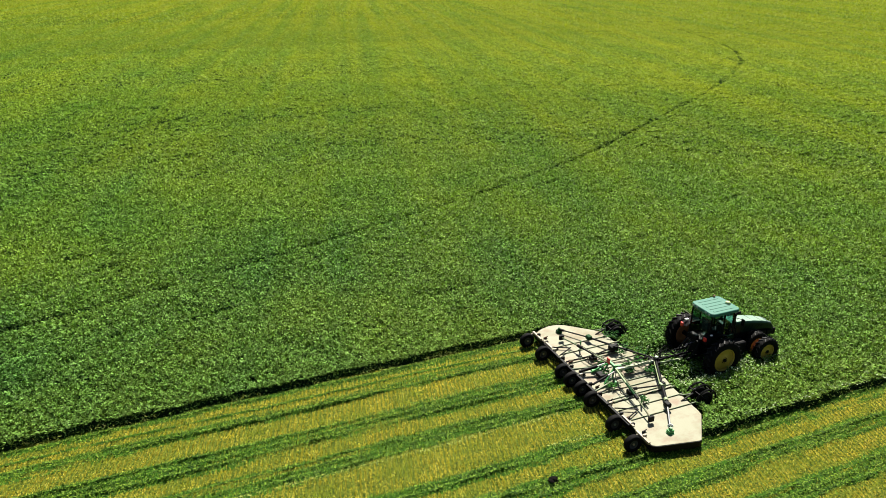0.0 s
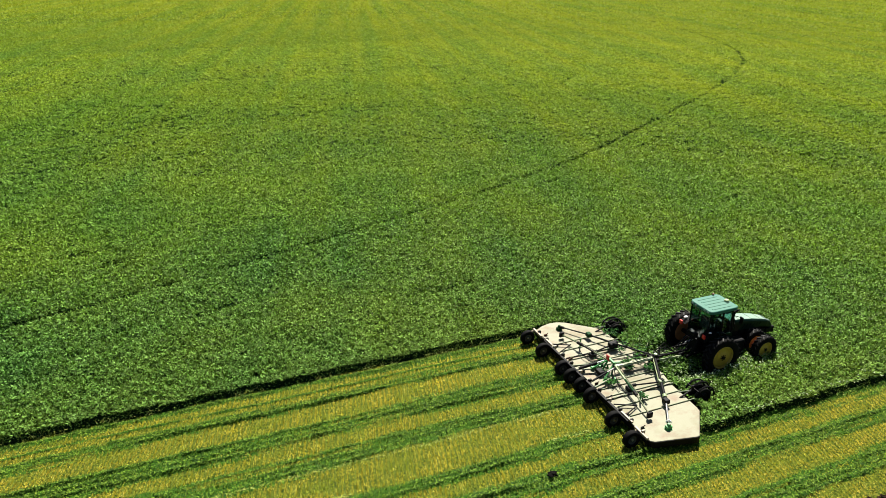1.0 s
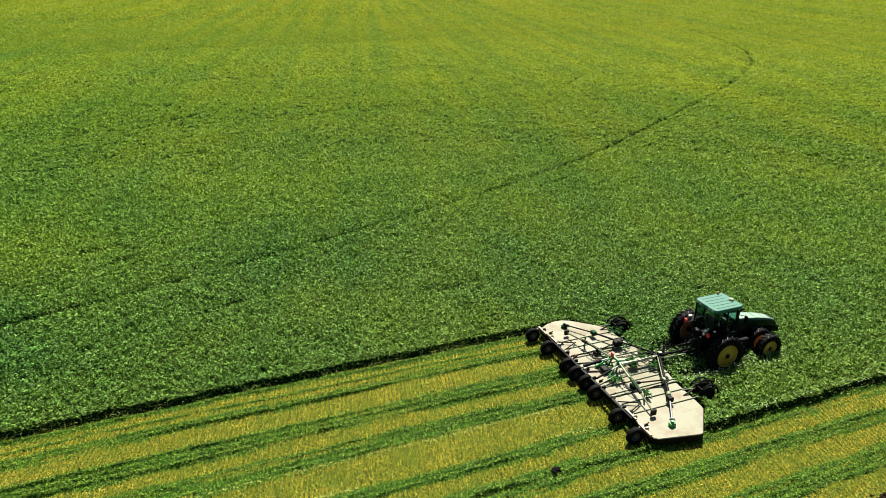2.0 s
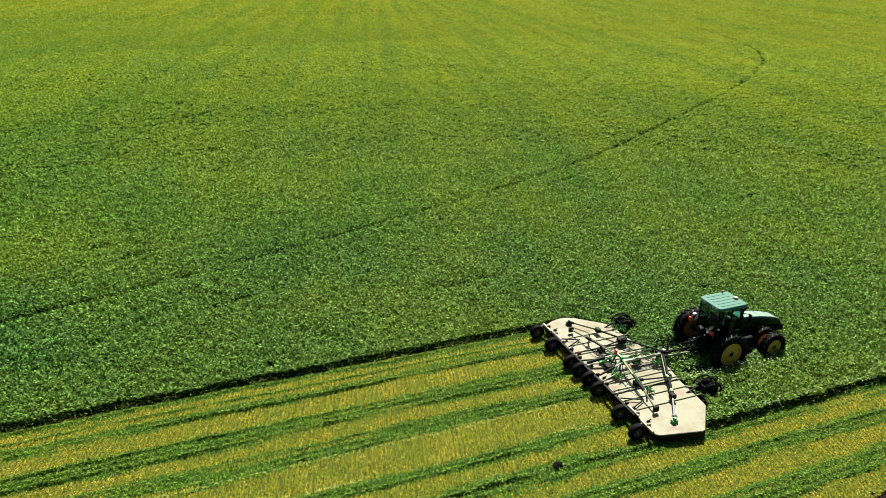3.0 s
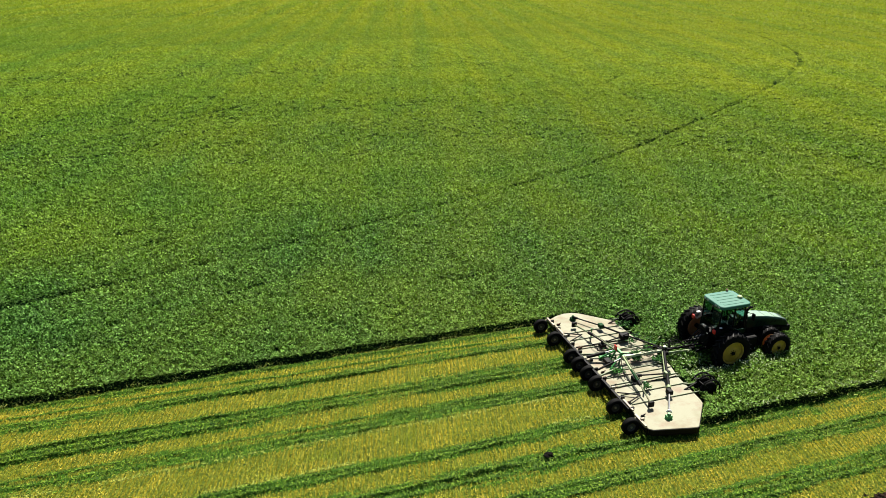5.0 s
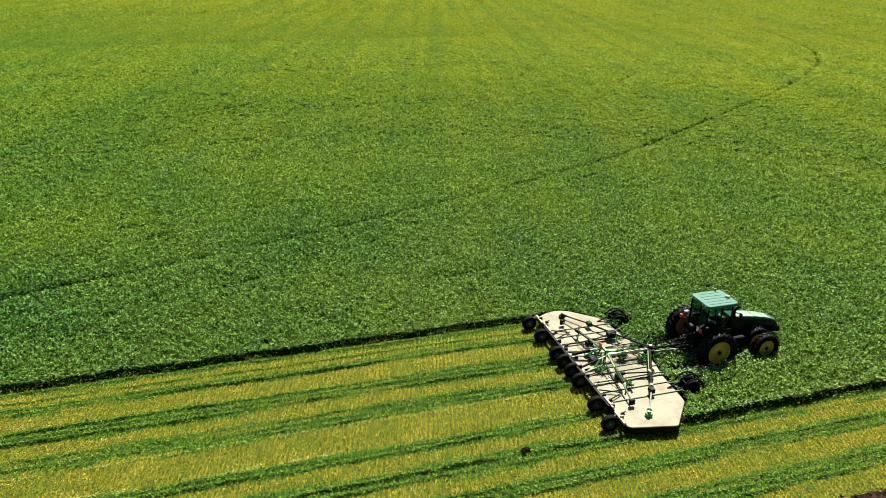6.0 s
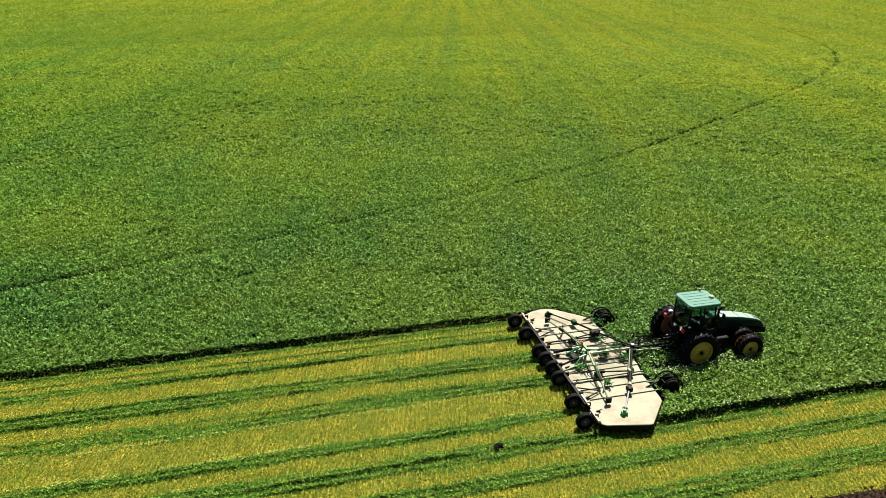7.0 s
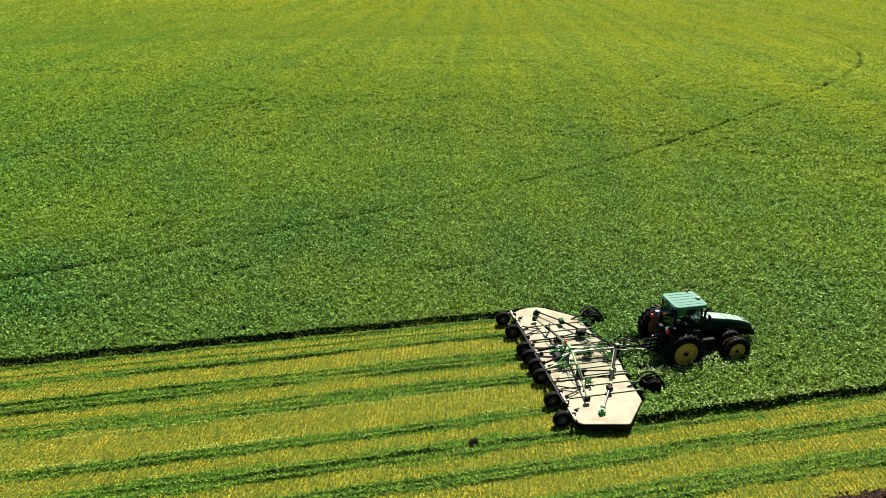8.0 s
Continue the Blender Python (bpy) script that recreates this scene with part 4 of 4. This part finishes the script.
# front gauge wheels: twin tyres in a forked caster
for x, y in ((-2.42, -2.74), (-2.66, 3.52)):
    caster = new("gauge_wheel")
    caster.parent = mower
    caster.location = (x, y, 0)
    caster.scale = (0.82, 0.82, 0.82)
    for s in (-1, 1):
        t = tyre(0.50, 0.28, 0.22, 0)
        t.transform(Matrix.Translation((0.04, s * 0.24, 0.46)))
        tob = part("tyre", t, RUBBER, caster, "black gauge tyre")
        d = lathe([(0.0, -0.05), (0.26, -0.07), (0.26, 0.07), (0.0, 0.05)], 20)
        d.transform(Matrix.Translation((0.04, s * 0.24, 0.46)))
        part("rim", d, STEEL, tob)
        part("fork", beam((0.0, s * 0.40, 0.54), (-0.46, s * 0.30, 0.98), 0.05, 0.08), STEEL, caster, "black caster fork")
    for y_, top in ((-0.38, 0.66), (0.0, 0.74), (0.38, 0.66)):
        hoop = [(0.66 * math.cos(0.05 + 0.27 * k), y_, 0.50 + top * math.sin(0.05 + 0.27 * k)) for k in range(11)]
        part("hoop", hose(hoop, 0.052), STEEL, caster, "bent black guard hoop over the tyres")
    for a in (0.30, 2.35):
        c, z = 0.70 * math.cos(a), 0.50 + 0.72 * math.sin(a)
        part("cage_bar", beam((c, -0.44, z), (c, 0.44, z), 0.05, 0.035), STEEL, caster, "black cross bar of the guard cage")
    part("axle", rod((0, -0.46, 0.54), (0, 0.46, 0.54), 0.035), STEEL, caster)
    part("caster_pivot", rod((-0.50, 0, 0.72), (-0.50, 0, 1.14), 0.055), STEEL, caster)
    part("caster_arm", beam((-0.50, 0, 0.90), (-1.35, -0.05, 0.60), 0.07, 0.08), STEEL, caster, "dark caster arm bolted to the wing")
    part("caster_brace", beam((-0.48, 0.06, 0.80), (-1.15, 0.45, 0.58), 0.05, 0.05), RIB, caster)

# tongue from the tractor to the centre deck
part("tongue", beam((-2.95, -0.10, 0.84), (-5.20, -0.08, 0.84), 0.12, 0.12), PALE, mower, "pale green main tongue tube")
for s in (-1, 1):
    part("tongue_leg", beam((-1.30, s * 0.14, 0.62), (-2.95, s * 0.22, 0.74), 0.07, 0.09), SAGE if s < 0 else STEEL, mower, "worn sage green hitch leg" if s < 0 else "black hitch leg")
    part("tongue_leg", beam((-2.95, s * 0.40, 0.72), (-3.35, s * 0.85, 0.56), 0.07, 0.09), STEEL, mower)
bm = box((-2.92, -0.08, 0.80), (0.30, 0.62, 0.18), 0.03)
box((-2.88, -0.14, 0.96), (0.18, 0.22, 0.16), 0.03, bm=bm)
part("hitch_head", bm, STEEL, mower, "black hitch head")
part("hitch_cap", rod((-2.86, -0.14, 1.02), (-2.86, -0.14, 1.08), 0.075, sides=14), PALE, mower, "bare metal cap")
part("clevis", box((-1.22, 0, 0.58), (0.26, 0.16, 0.14), 0.02), STEEL, mower)
part("drive_shaft", rod((-0.62, 0, 0.78), (-2.85, -0.02, 0.78), 0.055), STEEL, mower, "black covered drive shaft")
part("jack_stand", rod((-2.25, 0.34, 0.42), (-2.25, 0.34, 1.02), 0.045), STEEL, mower)

# wing drive lines: thick arm, bearing box, thin shaft, gearbox
for s in (-1, 1):
    head, divider, bearing, end = (-2.92, s * 0.14 - 0.06, 0.90), (-3.78, s * 1.78, 0.76), (-4.48, s * 3.02, 0.74), (-5.38, s * 4.36, 0.68)
    part("drive_arm", rod(head, divider, 0.062 if s < 0 else 0.040, sides=12), STEEL, mower, "dark round drive arm")
    if s < 0:
        part("arm_tube", rod(Vector(head) + Vector((-0.10, 0, -0.02)), Vector(divider) + Vector((-0.10, 0, -0.02)), 0.024, sides=8), SAGE, mower, "sage green tube beside the drive arm")
    else:
        part("divider_cover", box((divider[0] - 0.18, divider[1] - 0.10, divider[2] + 0.02), (0.42, 0.34, 0.26), 0.05), STEEL, mower, "black cover beside the divider gearbox")
        part("divider_hose", hose([(divider[0] - 0.3, divider[1] - 0.2, 0.92), (divider[0] + 0.1, divider[1] - 0.3, 1.02), (divider[0] + 0.5, divider[1] - 0.6, 0.95)], 0.022), STEEL, mower)
    part("divider_gearbox", box(divider, (0.28, 0.24, 0.22), 0.05), SAGE if s < 0 else STEEL, mower, "pale divider gearbox" if s < 0 else "dark divider gearbox")
    part("gearbox_cover", box((divider[0] + 0.05, divider[1], divider[2] + 0.12), (0.14, 0.16, 0.06), 0.02), STEEL, mower)
    part("drive_sleeve", rod(divider, bearing, 0.070 if s < 0 else 0.046, sides=12), STEEL, mower, "black shaft sleeve")
    part("bearing_box", box(bearing, (0.24, 0.30, 0.22), 0.05), STEEL if s < 0 else DEEP, mower, "black bearing box" if s < 0 else "deep green bearing box")
    if s < 0:
        part("sleeve_collar", rod(Vector(divider) * 0.30 + Vector(bearing) * 0.70, Vector(divider) * 0.18 + Vector(bearing) * 0.82, 0.095, sides=14), SAGE, mower, "pale collar on the shaft sleeve")
    part("wing_shaft", rod(bearing, end, 0.035, sides=8), BARE if s < 0 else STEEL, mower, "thin bare drive shaft")
    part("shaft_joint", rod(Vector(end) * 0.84 + Vector(bearing) * 0.16, end, 0.065, sides=12), GREY if s < 0 else STEEL, mower)
    if s < 0:
        way = (Vector(end) - Vector(bearing)).normalized()
        side = way.cross(Vector((0, 0, 1))).normalized()
        arch = [Vector(end) - way * 0.16 + side * 0.10 * math.cos(a) + Vector((0, 0, 0.13 * math.sin(a))) for a in (0.0, 0.5, 1.0, 1.57, 2.14, 2.64, 3.14)]
        part("shaft_guard", hose(arch, 0.026), WHITE, mower, "white bent guard over the shaft joint")
    bm = box((end[0], end[1], 0.58), (0.26, 0.20, 0.16), 0.03)
    rod((end[0], end[1], 0.66), (end[0], end[1], 0.76), 0.085, bm, 16, 0.06)
    part("wing_gearbox", bm, BRIGHT if s < 0 else DEEP, mower, "bright green wing gearbox" if s < 0 else "deep green wing gearbox")
    part("gearbox_flange", rod((end[0], end[1], 0.50), (end[0], end[1], 0.53), 0.17, sides=18), BRIGHT if s < 0 else DEEP, mower)
    # short shaft to the centre blade
    part("centre_shaft", rod(divider, (-5.05, s * 1.52, 0.74), 0.035, sides=8), STEEL, mower, "black drive shaft")
    part("shaft_joint", rod((-4.95, s * 1.535, 0.74), (-5.20, s * 1.50, 0.74), 0.075, sides=12), STEEL, mower)
    bm = box((-5.22, s * 1.50, 0.60), (0.32, 0.30, 0.20), 0.04)
    rod((-5.22, s * 1.50, 0.66), (-5.22, s * 1.50, 0.82), 0.11, bm, 16, 0.07)
    part("blade_gearbox", bm, STEEL, mower)
    # folding cylinder from the tower out to the wing
    a, b, c = Vector((-5.15, s * 0.22, 0.98)), Vector((-5.52, s * 2.30, 0.88)), Vector((-5.72, s * 3.55, 0.72))
    part("fold_cylinder", rod(a, a + (b - a) * 0.52, 0.048 if s < 0 else 0.038, sides=12), SAGE if s < 0 else RIB, mower, "sage green hydraulic folding cylinder" if s < 0 else "green hydraulic folding cylinder")
    part("cylinder_barrel", rod(a + (b - a) * 0.50, b, 0.050 if s < 0 else 0.040, sides=12), DEEP if s < 0 else STEEL, mower, "deep green cylinder barrel" if s < 0 else "black cylinder barrel")
    part("cylinder_pipe", rod(a + Vector((0.09, 0, 0.02)), b + Vector((0.09, 0, 0.02)), 0.02, sides=6), RIB, mower)
    part("cylinder_end", rod(b - (b - a) * 0.10, b + (c - b) * 0.06, 0.075, sides=12), STEEL, mower)
    part("cylinder_rod", rod(b, c, 0.036, sides=8), RIB, mower, "dirty green cylinder rod")
    part("cylinder_lug", box(c, (0.26, 0.12, 0.26), 0.03), STEEL, mower, "dark wing lug")
    part("wing_post", beam((-5.35, s * 2.42, 0.55), (-5.35, s * 2.42, 1.05), 0.06, 0.06), BRIGHT, mower, "green upright post")
    part("wing_strut", beam((-5.75, s * 2.70, 0.60), (-6.60, s * 3.10, 0.62), 0.045, 0.05), STEEL, mower)
    part("wing_strut", beam((-5.70, s * 2.70, 0.62), (-6.60, s * 2.25, 0.62), 0.045, 0.05), STEEL, mower)
    part("lift_link", beam((-5.55, s * 0.62, 0.70), (-6.70, s * 0.95, 0.66), 0.06, 0.08), RIB, mower)

# centre tower
for s in (-1, 1):
    part("tower_post", beam((-5.40, s * 0.34, 0.56), (-5.22, s * 0.20, 1.18), 0.08, 0.08), BRIGHT, mower, "bright green tower post")
    part("tower_brace", beam((-5.95, s * 0.52, 0.56), (-5.28, s * 0.22, 1.08), 0.06, 0.06), BRIGHT, mower, "bright green tower brace")
    part("tower_foot", box((-5.62, s * 0.58, 0.60), (0.55, 0.24, 0.09), 0.02), BRIGHT, mower, "bright green foot plate")
    part("lift_cylinder", rod((-5.72, s * 0.42, 0.91), (-6.58, s * 0.55, 0.73), 0.075 if s > 0 else 0.05, sides=12), STEEL, mower, "thick black lift cylinder" if s > 0 else "black lift cylinder")
    part("lift_rod", rod((-5.30, s * 0.36, 1.00), (-5.76, s * 0.426, 0.90), 0.035, sides=8), BARE, mower, "bright steel lift rod")
part("tower_head", box((-5.24, 0, 1.16), (0.12, 0.52, 0.10), 0.02), BRIGHT, mower)
part("warning_plate", box((-5.38, 0.10, 1.30), (0.05, 0.22, 0.26), 0.02), RED, mower, "red warning plate")
part("lynch_box", box((-4.62, 0.32, 0.62), (0.40, 0.26, 0.20), 0.04), BRIGHT, mower, "green centre gearbox")
part("valve_block", box((-5.75, 0.05, 0.66), (0.30, 0.40, 0.18), 0.03), STEEL, mower)
for i, (y0, y1) in enumerate(((0.10, 2.2), (0.16, 1.4), (-0.12, -2.1), (-0.18, -1.3))):
    part("hydraulic_hose", hose([(-3.0, y0, 0.98), (-4.2, y0 * 1.5, 0.96), (-5.2, y0, 1.10), (-5.5, y0 + (y1 - y0) * 0.3, 0.92), (-5.75, y0 + (y1 - y0) * 0.7, 0.66), (-5.6, y1, 0.74)], 0.018), STEEL, mower)

SCRAPS = plant("wilted_scraps", (0.005, 0.034, 0.007), (0.050, 0.160, 0.028), (0.06, 0.13, 0.02), 0.2, spec=0.05, streaks=False, few=1.6)
# scraps of cut crop caught on the decks and the hitch
pp = []
for cx, cy, z, spread_, count in ((-4.33, 0.11, 0.60, 0.11, 130), (-3.41, 0.71, 0.58, 0.11, 90), (-3.46, -0.20, 0.60, 0.12, 110), (-5.78, -0.55, 0.58, 0.12, 80), (-5.20, 1.15, 0.58, 0.10, 70),
                                  (-5.14, -2.05, 0.60, 0.07, 70), (-3.75, 1.53, 0.58, 0.09, 40), (-3.20, 2.05, 0.54, 0.12, 30), (-4.10, 0.62, 0.56, 0.10, 90), (-2.80, 1.30, 0.55, 0.20, 50),
                                  (-3.10, 3.30, 0.55, 0.20, 80), (-5.45, 0.40, 0.60, 0.12, 70)):
    pp.append(np.stack([rng.normal(cx, spread_, count), rng.normal(cy, spread_, count), np.full(count, z) + 0.16 * rng.random(count)], -1))
P = np.concatenate(pp)
n = len(P)
L = rng.uniform(0.09, 0.19, n)
blades("plant_scraps", P, L, L * rng.uniform(0.35, 0.6, n), rng.uniform(0, 2 * math.pi, n), rng.uniform(0.0, 0.6, n), 0.3, SCRAPS, "green scraps of cut crop lying on the mower decks", "plant scraps")

# pale upturned leaves by the wheels and cut edge, their glints put into the colour
GLINTING = plant("glinting_leaf_underside", (0.14, 0.22, 0.10), (0.58, 0.66, 0.42), (0.45, 0.48, 0.22), 0.3, spec=0.15, streaks=False, few=1.9)
pp = []
for cx, cy, sx, sy, count in ((-0.75, TY - 1.60, 0.60, 0.30, 200), (0.45, TY - 1.85, 0.60, 0.20, 70), (1.45, TY - 1.55, 0.40, 0.25, 50), (2.9, TY - 1.62, 0.50, 0.14, 60),
                              (-1.6, TY - 1.3, 0.6, 0.45, 200), (-1.6, TY + 1.2, 0.7, 0.40, 120), (-2.1, 0.1, 0.5, 0.8, 160), (0.6, TY - 2.2, 1.6, 0.35, 120), (-2.1, -2.0, 0.45, 0.7, 110), (3.0, NEAR_EDGE + 0.08, 3.6, 0.10, 130), (10.0, NEAR_EDGE + 0.08, 5.0, 0.10, 80)):
    x, y = rng.normal(cx, sx, count), rng.normal(cy, sy, count)
    clear = x > front_of_deck(y) + 0.1
    x, y, count = x[clear], y[clear], int(clear.sum())
    pp.append(np.stack([x, y, np.maximum(0.06, crop_height(x, y) * rng.uniform(0.8, 1.35, count))], -1))
P = np.concatenate(pp)
n = len(P)
L = rng.uniform(0.06, 0.13, n)
blades("glinting_leaves", P, L, L * rng.uniform(0.35, 0.55, n), rng.uniform(0, 2 * math.pi, n), rng.uniform(-0.2, 0.9, n), 0.3, GLINTING, "pale upturned crop leaves with glints painted into their colour", "crop")

# ---- small thing on the stubble ----
CLOD = paint("damp_black_earth", (0.004, 0.0035, 0.003), 0.95, dirt=(0.010, 0.008, 0.006), grime=0.5, spec=0.05)
bm = bmesh.new()
bmesh.ops.create_icosphere(bm, subdivisions=3, radius=0.5)
for vert in bm.verts:
    vert.co *= 0.75 + 0.5 * noise.noise(vert.co * 3.1)
    vert.co = Vector((vert.co.x * 0.55, vert.co.y * 0.34, max(vert.co.z * 0.22, -0.03)))
me = bpy.data.meshes.new("earth_clod")
bm.to_mesh(me)
bm.free()
me.materials.append(CLOD)
clod = new("earth_clod", me)
clod.location = (-10.9, -4.35, 0.15)
tagged(clod, "dark clod of earth lying on mown stubble", "clod")
